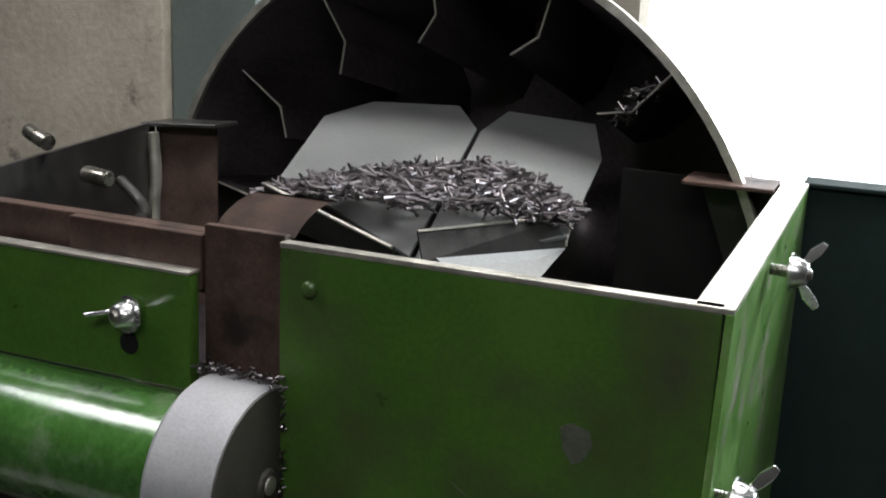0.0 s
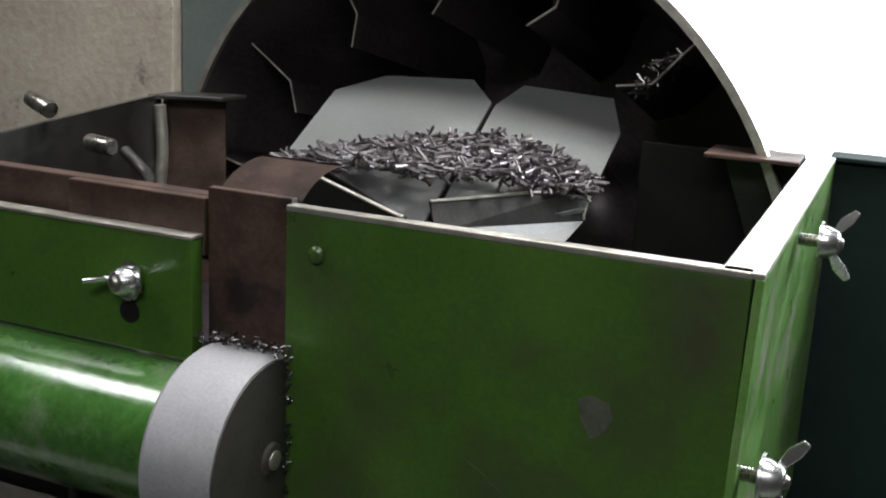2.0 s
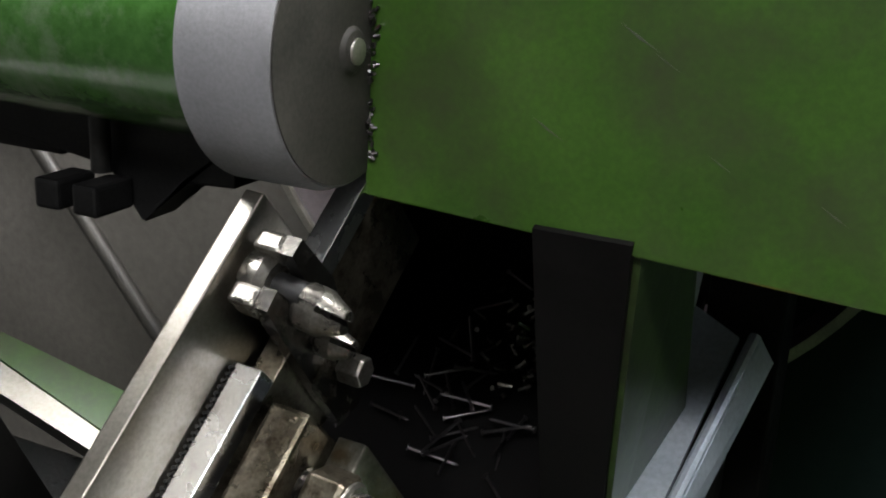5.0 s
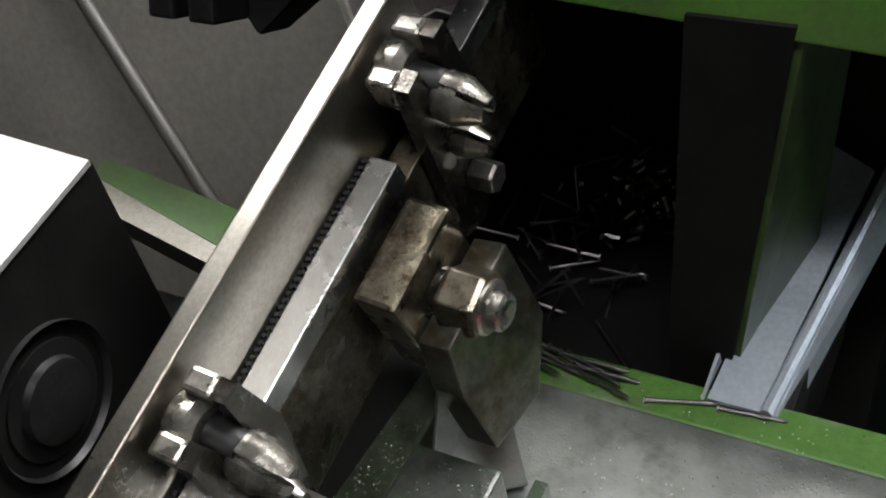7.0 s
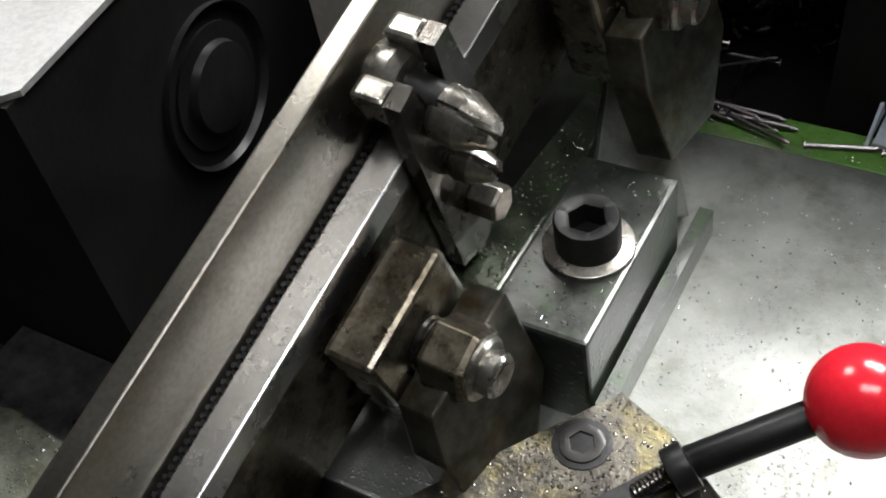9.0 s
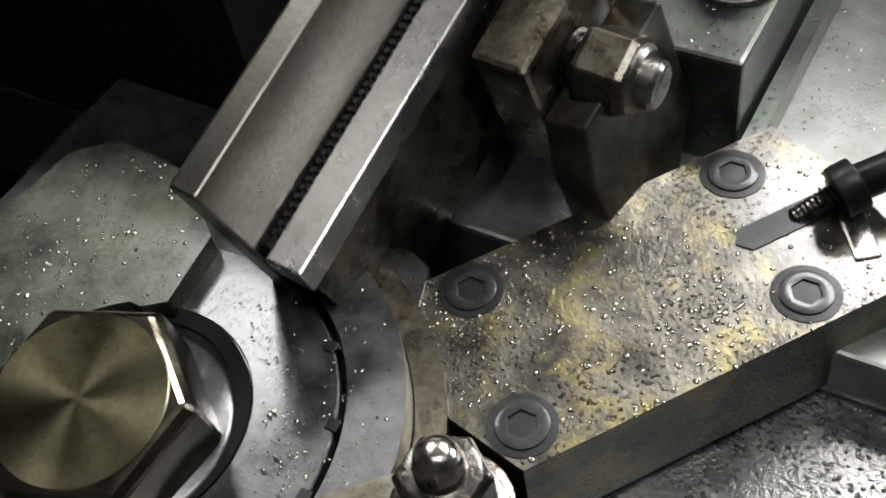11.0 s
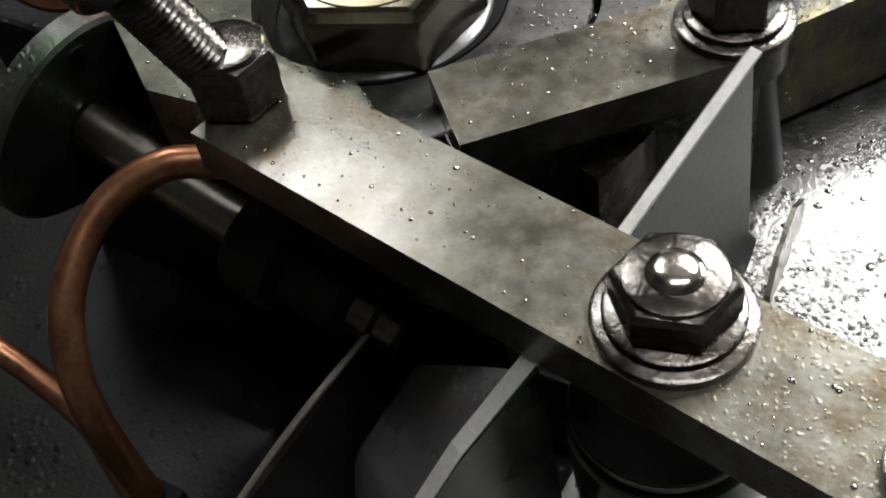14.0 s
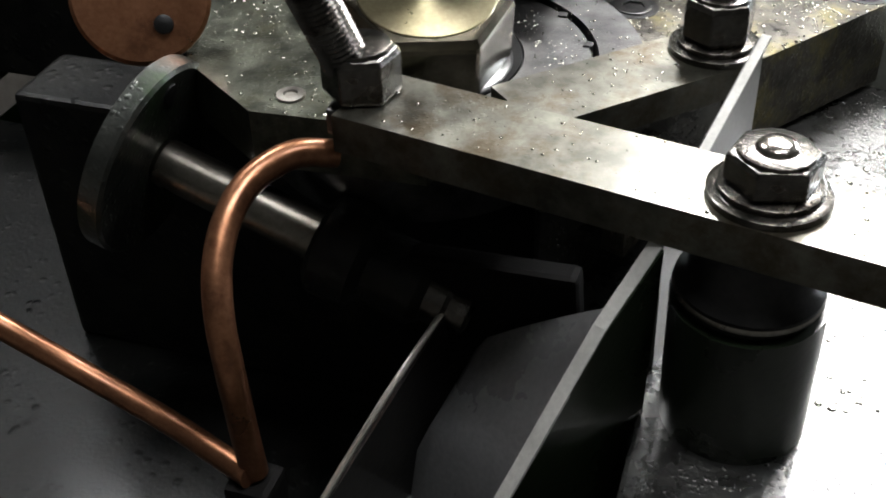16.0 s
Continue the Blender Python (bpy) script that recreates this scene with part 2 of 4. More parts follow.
TEAL = surface("dark_teal_paint", (0.004, 0.010, 0.009), (0.008, 0.017, 0.015), 0.0, (0.6, 0.75), 9, 120, 0.1)
TEAL.node_tree.nodes["Principled BSDF"].inputs["Specular IOR Level"].default_value = 0.15
PILLAR = surface("grey_green_paint", (0.06, 0.075, 0.07), (0.09, 0.11, 0.10), 0.0, (0.5, 0.7), 7, 100, 0.1)
SKYLIT_STEEL = surface("skylit_sheet_steel", (0.42, 0.47, 0.53), (0.58, 0.64, 0.7), 0.55, (0.35, 0.5), 25, 300, 0.1)
NAIL = surface("nail_wire", (0.10, 0.092, 0.095), (0.23, 0.21, 0.215), 1.0, (0.26, 0.42), 60, 500, 0.1)
FLOOR = surface("dirty_floor", (0.05, 0.047, 0.042), (0.10, 0.095, 0.085), 0.0, (0.5, 0.8), 4, 60, 0.3)
GLOW, _nt, _b = mat("window_daylight")
_b.inputs["Base Color"].default_value = (0.9, 0.93, 0.95, 1)
_b.inputs["Emission Color"].default_value = (0.94, 0.97, 1.0, 1)
_b.inputs["Emission Strength"].default_value = 3.0
LAMP, _nt, _b = mat("lamp_diffuser")
_b.inputs["Emission Color"].default_value = (1.0, 0.97, 0.9, 1)
_b.inputs["Emission Strength"].default_value = 6.0

# ---- mesh helpers ----
TILT = 26.1
HOME = Matrix.Identity(4)
BED = pose(0, 0, 0, TILT, 0, 0)
RAIL = Matrix(((0.997, 0.073, 0.0, -0.42), (-0.053, 0.729, -0.682, 0.527), (-0.05, 0.681, 0.731, 1.188), (0, 0, 0, 1)))
DRUMF = pose(-0.490, 1.065, 1.244, 90, 0, -10)
BASE = {}


def thing(name, frame_, base, label, category, group="", kind=""):
    ob = new(name)
    ob.empty_display_size = 0.02
    ob.matrix_world = frame_ @ Matrix.Translation(base)
    BASE[ob] = Vector(base)
    return tagged(ob, label, category, group, kind)


def part(name, bm, material, parent, label="", smooth=None):
    """One mesh part of a thing, its shape given in the frame of the thing."""
    top = parent
    while top not in BASE:
        top = top.parent
    bmesh.ops.translate(bm, verts=bm.verts, vec=-BASE[top])
    bmesh.ops.recalc_face_normals(bm, faces=bm.faces)
    me = bpy.data.meshes.new(name)
    bm.to_mesh(me)
    bm.free()
    me.materials.append(material)
    if smooth:
        me.polygons.foreach_set("use_smooth", [True] * len(me.polygons))
        me.set_sharp_from_angle(angle=radians(smooth))
    ob = new(name, me)
    ob.parent = parent
    if label:
        ob["label"] = label
    return ob


def bevelled(bm, size, segments=2):
    if size:
        edges = [e for e in bm.edges if len(e.link_faces) == 2 and e.calc_face_angle(0) > 0.5]
        bmesh.ops.bevel(bm, geom=edges, offset=size, segments=segments, profile=0.6, affect="EDGES", clamp_overlap=True)
    return bm


def box(x0, x1, y0, y1, z0, z1, bev=0.001):
    bm = bmesh.new()
    bmesh.ops.create_cube(bm, size=1)
    bmesh.ops.transform(bm, verts=bm.verts, matrix=Matrix.Translation(((x0 + x1) / 2, (y0 + y1) / 2, (z0 + z1) / 2)) @ Matrix.Diagonal((x1 - x0, y1 - y0, z1 - z0, 1)))
    return bevelled(bm, bev)


def prism(pts, z0, z1, bev=0.001):
    bm = bmesh.new()
    low = [bm.verts.new((x, y, z0)) for x, y in pts]
    high = [bm.verts.new((x, y, z1)) for x, y in pts]
    bm.faces.new(low[::-1])
    bm.faces.new(high)
    for i in range(len(pts)):
        j = (i + 1) % len(pts)
        bm.faces.new((low[i], low[j], high[j], high[i]))
    return bevelled(bm, bev)


def slab(pts, thick, bev=0.0):
    """A sheet: a flat polygon of points in space, given thickness along its normal."""
    bm = bmesh.new()
    ps = [Vector(p) for p in pts]
    n = Vector((0, 0, 0))
    for i in range(len(ps)):
        n += (ps[i] - ps[0]).cross(ps[(i + 1) % len(ps)] - ps[0])
    n.normalize()
    mid = sum(ps, Vector()) / len(ps)
    if len(ps) > 4:
        ps = [p - n * (p - mid).dot(n) for p in ps]
    low = [bm.verts.new(p) for p in ps]
    high = [bm.verts.new(p + n * thick) for p in ps]
    bm.faces.new(low[::-1])
    bm.faces.new(high)
    for i in range(len(ps)):
        j = (i + 1) % len(ps)
        bm.faces.new((low[i], low[j], high[j], high[i]))
    bmesh.ops.triangulate(bm, faces=[f for f in bm.faces if len(f.verts) > 4])
    return bevelled(bm, bev)


def rod(p0, p1, r, seg=24, r2=None, bev=0.0):
    p0, p1 = Vector(p0), Vector(p1)
    bm = bmesh.new()
    d = p1 - p0
    bmesh.ops.create_cone(bm, cap_ends=True, segments=seg, radius1=r, radius2=r if r2 is None else r2, depth=d.length)
    if bev:
        edges = [e for e in bm.edges if len(e.link_faces) == 2 and any(len(f.verts) > 4 for f in e.link_faces)]
        bmesh.ops.bevel(bm, geom=edges, offset=bev, segments=2, profile=0.6, affect="EDGES")
    turn = d.to_track_quat("Z", "Y").to_matrix().to_4x4()
    bmesh.ops.transform(bm, verts=bm.verts, matrix=Matrix.Translation((p0 + p1) / 2) @ turn)
    return bm


def lathe(p0, p1, profile, seg=32, caps=True):
    """A turned shape about the line p0 to p1: profile of (distance along, radius)."""
    p0, p1 = Vector(p0), Vector(p1)
    turn = (p1 - p0).to_track_quat("Z", "Y").to_matrix().to_4x4()
    m = Matrix.Translation(p0) @ turn
    bm = bmesh.new()
    rings = []
    for h, r in profile:
        rings.append([bm.verts.new(m @ Vector((r * math.cos(2 * math.pi * k / seg), r * math.sin(2 * math.pi * k / seg), h))) for k in range(seg)])
    for a, b in zip(rings, rings[1:]):
        for k in range(seg):
            j = (k + 1) % seg
            bm.faces.new((a[k], a[j], b[j], b[k]))
    if caps:
        bm.faces.new(rings[0][::-1])
        bm.faces.new(rings[-1])
    return bm


def tube(pts, r, seg=14):
    """A bent round tube through points, smoothed."""
    ps = [Vector(p) for p in pts]
    fine = []
    ext = [2 * ps[0] - ps[1]] + ps + [2 * ps[-1] - ps[-2]]
    for i in range(1, len(ext) - 2):
        a, b, c, d = ext[i - 1:i + 3]
        for k in range(8):
            t = k / 8
            fine.append(0.5 * ((2 * b) + (c - a) * t + (2 * a - 5 * b + 4 * c - d) * t * t + (3 * b - a - 3 * c + d) * t ** 3))
    fine.append(ps[-1])
    bm = bmesh.new()
    rings, up = [], Vector((0.3, 0.2, 1)).normalized()
    for i, p in enumerate(fine):
        d = (fine[min(i + 1, len(fine) - 1)] - fine[max(i - 1, 0)]).normalized()
        u = d.cross(up).normalized()
        w = u.cross(d)
        up = w
        rings.append([bm.verts.new(p + r * (u * math.cos(2 * math.pi * k / seg) + w * math.sin(2 * math.pi * k / seg))) for k in range(seg)])
    for a, b in zip(rings, rings[1:]):
        for k in range(seg):
            j = (k + 1) % seg
            bm.faces.new((a[k], a[j], b[j], b[k]))
    bm.faces.new(rings[0][::-1])
    bm.faces.new(rings[-1])
    return bm


def joined(*bms):
    out = bmesh.new()
    for b in bms:
        me = bpy.data.meshes.new("tmp")
        b.to_mesh(me)
        b.free()
        out.from_mesh(me)
        bpy.data.meshes.remove(me)
    return out


def axes_along(d):
    """A turn whose z runs along d and whose x lies as near as it can to the x axis (or the y axis, for d along x)."""
    z = Vector(d).normalized()
    side = Vector((1, 0, 0)) if abs(z.x) < 0.8 else Vector((0, 1, 0))
    x = (side - z * side.dot(z)).normalized()
    y = z.cross(x)
    return Matrix(((x.x, y.x, z.x, 0), (x.y, y.y, z.y, 0), (x.z, y.z, z.z, 0), (0, 0, 0, 1)))


def slotted_cone(p0, p1, r, length, slot, turn_deg=0.0):
    """A blunt cone-pointed screw with a wide slot sawn across its end."""
    p0 = Vector(p0)
    halves = []
    for sg in (1, -1):
        bm = lathe((0, 0, 0), (0, 0, 1), [(0, r * 0.86), (length * 0.12, r), (length * 0.5, r), (length * 0.55, r * 0.94), (length * 0.96, r * 0.56), (length, r * 0.5)], 28)
        bmesh.ops.bisect_plane(bm, geom=bm.verts[:] + bm.edges[:] + bm.faces[:], plane_co=(0, sg * slot / 2, 0), plane_no=(0, -sg, 0), clear_outer=True)
        bmesh.ops.holes_fill(bm, edges=[e for e in bm.edges if e.is_boundary])
        halves.append(bm)
    core = lathe((0, 0, 0), (0, 0, 1), [(0, r * 0.8), (length * 0.45, r * 0.8)], 20)
    bm = joined(*halves, core)
    bmesh.ops.transform(bm, verts=bm.verts, matrix=Matrix.Translation(p0) @ axes_along(Vector(p1) - p0) @ pose(0, 0, 0, 0, 0, turn_deg))
    return bm


def hex_nut(p0, p1, af, turn_deg=0.0):
    """A hexagon with chamfered corners, af across the flats."""
    p0, p1 = Vector(p0), Vector(p1)
    h = (p1 - p0).length
    R = af / math.sqrt(3)
    bm = bmesh.new()
    rings = []
    for z, k in ((0, 0.93), (h * 0.12, 1.0), (h * 0.86, 1.0), (h, 0.91)):
        rings.append([bm.verts.new((R * k * math.cos(math.pi / 3 * i), R * k * math.sin(math.pi / 3 * i), z)) for i in range(6)])
    for a, b in zip(rings, rings[1:]):
        for i in range(6):
            j = (i + 1) % 6
            bm.faces.new((a[i], a[j], b[j], b[i]))
    bm.faces.new(rings[0][::-1])
    bm.faces.new(rings[-1])
    bmesh.ops.transform(bm, verts=bm.verts, matrix=Matrix.Translation(p0) @ axes_along(p1 - p0) @ pose(0, 0, 0, 0, 0, turn_deg))
    return bevelled(bm, h * 0.03, 1)


def threaded(p0, p1, r, pitch=0.002, seg=20):
    """A stud with thread ridges."""
    n = max(2, int((Vector(p1) - Vector(p0)).length / pitch))
    prof = []
    for i in range(n):
        prof += [(i * pitch, r * 0.88), (i * pitch + pitch * 0.5, r)]
    prof += [(n * pitch, r * 0.88), (n * pitch + 0.001, r * 0.7)]
    return lathe(p0, p1, prof, seg)


def cap_screw(name, c, up, r, h, parent_frame, label, washer=True, material=None):
    """A socket head cap screw with a hexagon socket and a washer."""
    c, up = Vector(c), Vector(up).normalized()
    t = thing(name, parent_frame, c, label, "bolt")
    if washer:
        part("washer", lathe(c - up * 0.0005, c + up, [(0, r * 1.4), (0.003, r * 1.4), (0.0035, r * 1.33)], 40), STEEL, t, smooth=40)
    socket_head("head", c, up, r, h, t, material or BLACK)
    return t


def socket_head(name, c, up, r, h, parent, material):
    c, up = Vector(c), Vector(up).normalized()
    seg = 36
    q = Matrix.Translation(c) @ up.to_track_quat("Z", "Y").to_matrix().to_4x4()
    bm = bmesh.new()

    def ring(rad, z, hexed=False):
        vs = []
        for k in range(seg):
            a = 2 * math.pi * k / seg
            rr = rad
            if hexed:
                rr = rad * math.cos(math.pi / 6) / math.cos((a % (math.pi / 3)) - math.pi / 6)
            vs.append(bm.verts.new(q @ Vector((rr * math.cos(a), rr * math.sin(a), z))))
        return vs
    rs = [ring(r, 0), ring(r, h * 0.93), ring(r * 0.95, h), ring(r * 0.66, h), ring(r * 0.6, h * 0.95, True), ring(r * 0.58, h * 0.4, True)]
    for a, b in zip(rs, rs[1:]):
        for k in range(seg):
            j = (k + 1) % seg
            bm.faces.new((a[k], a[j], b[j], b[k]))
    bm.faces.new(rs[0][::-1])
    bm.faces.new(rs[-1])
    return part(name, bm, material, parent, smooth=35)


def wing_nut(frame_, c, up, wing, size, label):
    """A wing nut on a stud: washer, hub, two wings. up: along the stud, wing: towards one wing."""
    c, up, wing = Vector(c), Vector(up).normalized(), Vector(wing).normalized()
    wing = (wing - up * wing.dot(up)).normalized()
    side = up.cross(wing)
    t = thing("wing_nut", frame_, c, label, "wing nut", "wing nuts on the hopper")
    s = size
    part("washer", lathe(c, c + up, [(0, s * 0.62), (s * 0.08, s * 0.62)], 28), BRIGHT, t, smooth=40)
    part("hub", lathe(c + up * s * 0.08, c + up, [(0, s * 0.5), (s * 0.1, s * 0.5), (s * 0.45, s * 0.36), (s * 0.5, s * 0.3)], 28), BRIGHT, t, smooth=40)
    part("stud", threaded(c - up * s * 0.62, c + up * s * 0.72, s * 0.2, s * 0.09), STEEL, t, smooth=30)
    for sg in (1, -1):
        a = c + up * s * 0.25 + wing * sg * s * 0.25
        pts = [a + up * s * 0.0, a + wing * sg * s * 0.55 + up * s * 0.25, a + wing * sg * s * 0.85 + up * s * 0.62,
               a + wing * sg * s * 0.72 + up * s * 0.78, a + wing * sg * s * 0.42 + up * s * 0.62, a + up * s * 0.22]
        bm = slab([p - side * s * 0.07 for p in pts], s * 0.14)
        part("wing", bevelled(bm, s * 0.03, 1), BRIGHT, t, smooth=30)
    return t


# ---- the room ----
def setting(name, bm, material, label):
    me = bpy.data.meshes.new(name)
    bmesh.ops.recalc_face_normals(bm, faces=bm.faces)
    bm.to_mesh(me)
    bm.free()
    me.materials.append(material)
    return tagged(new(name, me), label, "", "", "structure")


setting("floor", box(-3.2, 3.2, -3, 4.2, -0.1, 0.0, 0), FLOOR, "dirty dark workshop floor")
setting("ceiling", box(-3.2, 3.2, -3, 4.2, 2.8, 2.9, 0), DIMWALL, "unseen ceiling, darkened to cut bounced light")
setting("wall_west", box(-3.2, -3.1, -3, 4.2, 0, 2.8, 0), DIMWALL, "unseen side wall, darkened to cut bounced light")
setting("wall_south", box(-3.2, 3.2, -3.1, -3, 0, 2.8, 0), DIMWALL, "unseen wall, darkened to cut bounced light")
setting("wall_east", box(3.1, 3.2, -3, 4.2, 0, 2.8, 0), DIMWALL, "unseen wall, darkened to cut bounced light")
setting("wall_north", joined(box(-1.0, 3.2, 2.6, 2.7, 0, 1.0, 0), box(-3.2, -0.62, 2.6, 2.7, 0, 2.8, 0), box(-0.62, 3.2, 2.6, 2.7, 2.6, 2.8, 0)), CONCRETE, "concrete wall with a wide window opening")
setting("backdrop", box(-0.9, 3.2, 3.0, 3.02, 0.9, 2.8, 0), GLOW, "glaring white daylight behind the window")
setting("wall_partition", box(-2.4, -1.225, 1.6, 1.72, 0, 2.8, 0.004), CONCRETE, "stained weathered concrete wall behind the hopper")
setting("wall_lower", box(-2.4, -0.50, 1.3, 1.34, 0, 1.12, 0.003), GREYWALL, "grey plaster wall with rust streaks")
setting("pillar", box(-1.222, -1.05, 1.62, 1.8, 0, 2.8, 0.004), PILLAR, "grey-green painted pillar")

conduit = thing("wall_conduit", HOME, (-1.2, 1.29, 0.75), "dark greasy conduit running aslant down the grey wall", "conduit")
part("tube", tube([(-1.47, 1.291, 1.09), (-1.328, 1.291, 0.921), (-1.151, 1.291, 0.710), (-1.02, 1.291, 0.555)], 0.012, 12), FACE, conduit, smooth=60)

lamp = thing("ceiling_lamp", HOME, (-0.16, 0.86, 2.66), "long white ceiling lamp under the concrete ceiling", "lamp")
part("housing", box(-0.65, 0.33, 0.60, 1.12, 2.70, 2.80, 0.004), PILLAR, lamp)
part("diffuser", box(-0.61, 0.29, 0.635, 1.085, 2.66, 2.70, 0.004), LAMP, lamp, "glowing white diffuser")

lamp = thing("ceiling_lamp", HOME, (0.05, -0.78, 2.62), "unseen long white lamp added before the machine as fill", "lamp")
part("housing", box(-0.6, 0.7, -0.9, -0.7, 2.66, 2.80, 0.004), PILLAR, lamp)
part("diffuser", box(-0.56, 0.66, -0.88, -0.72, 2.62, 2.66, 0.004), LAMP, lamp, "glowing white diffuser")

lamp = thing("ceiling_lamp", HOME, (-1.43, 0.28, 2.66), "broad white ceiling lamp beside the concrete wall", "lamp")
part("housing", box(-1.67, -1.19, -0.01, 0.57, 2.70, 2.80, 0.004), PILLAR, lamp)
part("diffuser", box(-1.63, -1.23, 0.03, 0.53, 2.66, 2.70, 0.004), LAMP, lamp, "glowing white diffuser")

# ---- the hopper ----
hop = thing("hopper", HOME, (-0.4, 0.8, 1.17), "green painted sheet steel hopper with worn bare rims", "hopper")
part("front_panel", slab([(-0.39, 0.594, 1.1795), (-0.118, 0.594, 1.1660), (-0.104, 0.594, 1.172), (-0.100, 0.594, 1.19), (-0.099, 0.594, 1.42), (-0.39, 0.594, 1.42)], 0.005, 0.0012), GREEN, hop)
part("front_rim", box(-0.39, -0.0985, 0.5885, 0.598, 1.4195, 1.4235, 0.001), EDGE, hop, "bare worn steel rim")
part("side_panel", slab([(-0.1035, 0.5885, 1.17), (-0.098, 1.05, 1.10), (-0.0975, 1.05, 1.42), (-0.0975, 0.5885, 1.42)], 0.005, 0.0008), GREEN_WORN, hop, "scratched side sheet, lighter green than the front panel")
part("side_rim", box(-0.116, -0.0925, 0.589, 1.052, 1.4195, 1.4235, 0.001), EDGE, hop, "bright bare rim")
part("bottom_panel", slab([(-0.70, 0.60, 1.19), (-0.105, 0.60, 1.185), (-0.10, 1.05, 1.11), (-0.80, 1.05, 1.12)], 0.005), PIT, hop, "hopper underside, added to block light, painted shade black")
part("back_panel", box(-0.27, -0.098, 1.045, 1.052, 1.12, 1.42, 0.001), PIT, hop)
part("corner_bracket", slab([(-0.19, 1.02, 1.425), (-0.12, 1.02, 1.425), (-0.12, 1.02, 1.30), (-0.15, 1.02, 1.32)], 0.005, 0.001), DARK, hop)
part("corner_flange", slab([(-0.20, 0.985, 1.421), (-0.118, 0.985, 1.421), (-0.118, 1.045, 1.421), (-0.20, 1.045, 1.421)], 0.004, 0.001), RUST, hop)
part("left_wall", slab([(-0.715, 0.60, 1.42), (-0.811, 1.02, 1.42), (-0.811, 1.02, 1.20), (-0.715, 0.60, 1.20)], 0.006, 0.001), DARK, hop, "dark greasy inner wall")
part("left_back_post", slab([(-0.811, 1.022, 1.42), (-0.75, 1.055, 1.42), (-0.75, 1.055, 1.20), (-0.811, 1.022, 1.20)], 0.008, 0.001), RUST, hop)
part("left_back_flange", slab([(-0.815, 1.0, 1.421), (-0.81, 1.045, 1.421), (-0.735, 1.075, 1.421), (-0.74, 1.035, 1.421)], 0.005, 0.001), DARK, hop)
part("weld_seam", tube([(-0.803, 1.005, 1.41), (-0.801, 1.006, 1.36), (-0.804, 1.005, 1.31), (-0.802, 1.006, 1.24)], 0.007), EDGE, hop, "rough grey weld", smooth=60)
part("left_bar", box(-0.72, -0.453, 0.598, 0.612, 1.375, 1.42, 0.0015), RUST, hop, "brown rusted flat bar")
part("left_bar_step", box(-0.567, -0.453, 0.590, 0.600, 1.38, 1.4195, 0.0012), RUST, hop)
part("outlet_plate", box(-0.452, -0.388, 0.5925, 0.600, 1.20, 1.427, 0.001), RUST, hop, "brown rusted outlet plate")
lip = []
for i in range(7):
    a = i / 6 * 1.9
    lip.append((0.600 + 0.022 * (1 - math.cos(min(a, 1.57))) + 0.035 * i / 6, 1.424 + 0.016 * math.sin(min(a, 1.57))))
bm = bmesh.new()
rows_ = [[bm.verts.new((x, y, z)) for y, z in lip] for x in (-0.448, -0.385)]
for i in range(6):
    bm.faces.new((rows_[0][i], rows_[0][i + 1], rows_[1][i + 1], rows_[1][i]))
bmesh.ops.solidify(bm, geom=bm.faces[:], thickness=0.006)
part("outlet_lip", bm, RUST, hop, "rolled-over rusted lip", smooth=50)
part("rivet", lathe((-0.367, 0.5885, 1.394), (-0.367, 0.5, 1.394), [(0, 0.006), (0.002, 0.0055), (0.0035, 0.003)], 18), GREEN, hop, smooth=50)
part("paint_chip", slab([(-0.190, 0.5888, 1.332), (-0.183, 0.5888, 1.336), (-0.171, 0.5888, 1.333), (-0.168, 0.5888, 1.324), (-0.174, 0.5888, 1.312), (-0.181, 0.5888, 1.309), (-0.187, 0.5888, 1.318)], 0.0003), CHIP, hop, "grey chip in the paint")
for sx, sz, ln in ((-0.262, 1.280, 0.020), (-0.245, 1.268, 0.012), (-0.30, 1.232, 0.016), (-0.215, 1.225, 0.010), (-0.325, 1.314, 0.004), (-0.165, 1.21, 0.012)):
    part("scratch", slab([(sx, 0.5888, sz), (sx + ln * 0.5, 0.5888, sz - ln * 0.28), (sx + ln, 0.5888, sz - ln * 0.6), (sx + ln * 0.5, 0.5888, sz - ln * 0.36)], 0.0003), CHIP, hop, "shallow scratch in the paint")
part("hinge_bolt", lathe((-0.70, 0.77, 1.408), (-0.655, 0.757, 1.408), [(0, 0.008), (0.03, 0.008), (0.033, 0.006)], 20), STEEL, hop, smooth=40)
part("pull_ring", tube([(-0.735, 0.86, 1.385), (-0.70, 0.85, 1.365), (-0.675, 0.82, 1.36), (-0.665, 0.80, 1.365)], 0.006), DARK, hop, smooth=60)
part("wall_bolt", rod((-0.775, 0.78, 1.44), (-0.745, 0.772, 1.432), 0.008, 16, bev=0.001), STEEL, hop, smooth=40)
part("support_post", box(-0.25, -0.20, 0.80, 0.85, 0.0, 1.2, 0.002), PIT, hop, "support post painted shade black")
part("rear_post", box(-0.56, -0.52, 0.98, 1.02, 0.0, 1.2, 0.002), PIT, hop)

shield = thing("shield_plate", HOME, (-0.55, 0.584, 1.31), "green slotted guard plate held by a wing nut", "guard plate")
part("plate", box(-0.72, -0.455, 0.578, 0.590, 1.309, 1.393, 0.0012), GREEN, shield)
part("edge", box(-0.72, -0.4545, 0.577, 0.5905, 1.393, 1.3955, 0.0008), EDGE, shield, "bare worn top edge")
part("slot", lathe((-0.506, 0.5777, 1.336), (-0.506, 0.5, 1.336), [(0, 0.008), (0.0006, 0.008)], 18), BLACK, shield, "dark adjustment slot")
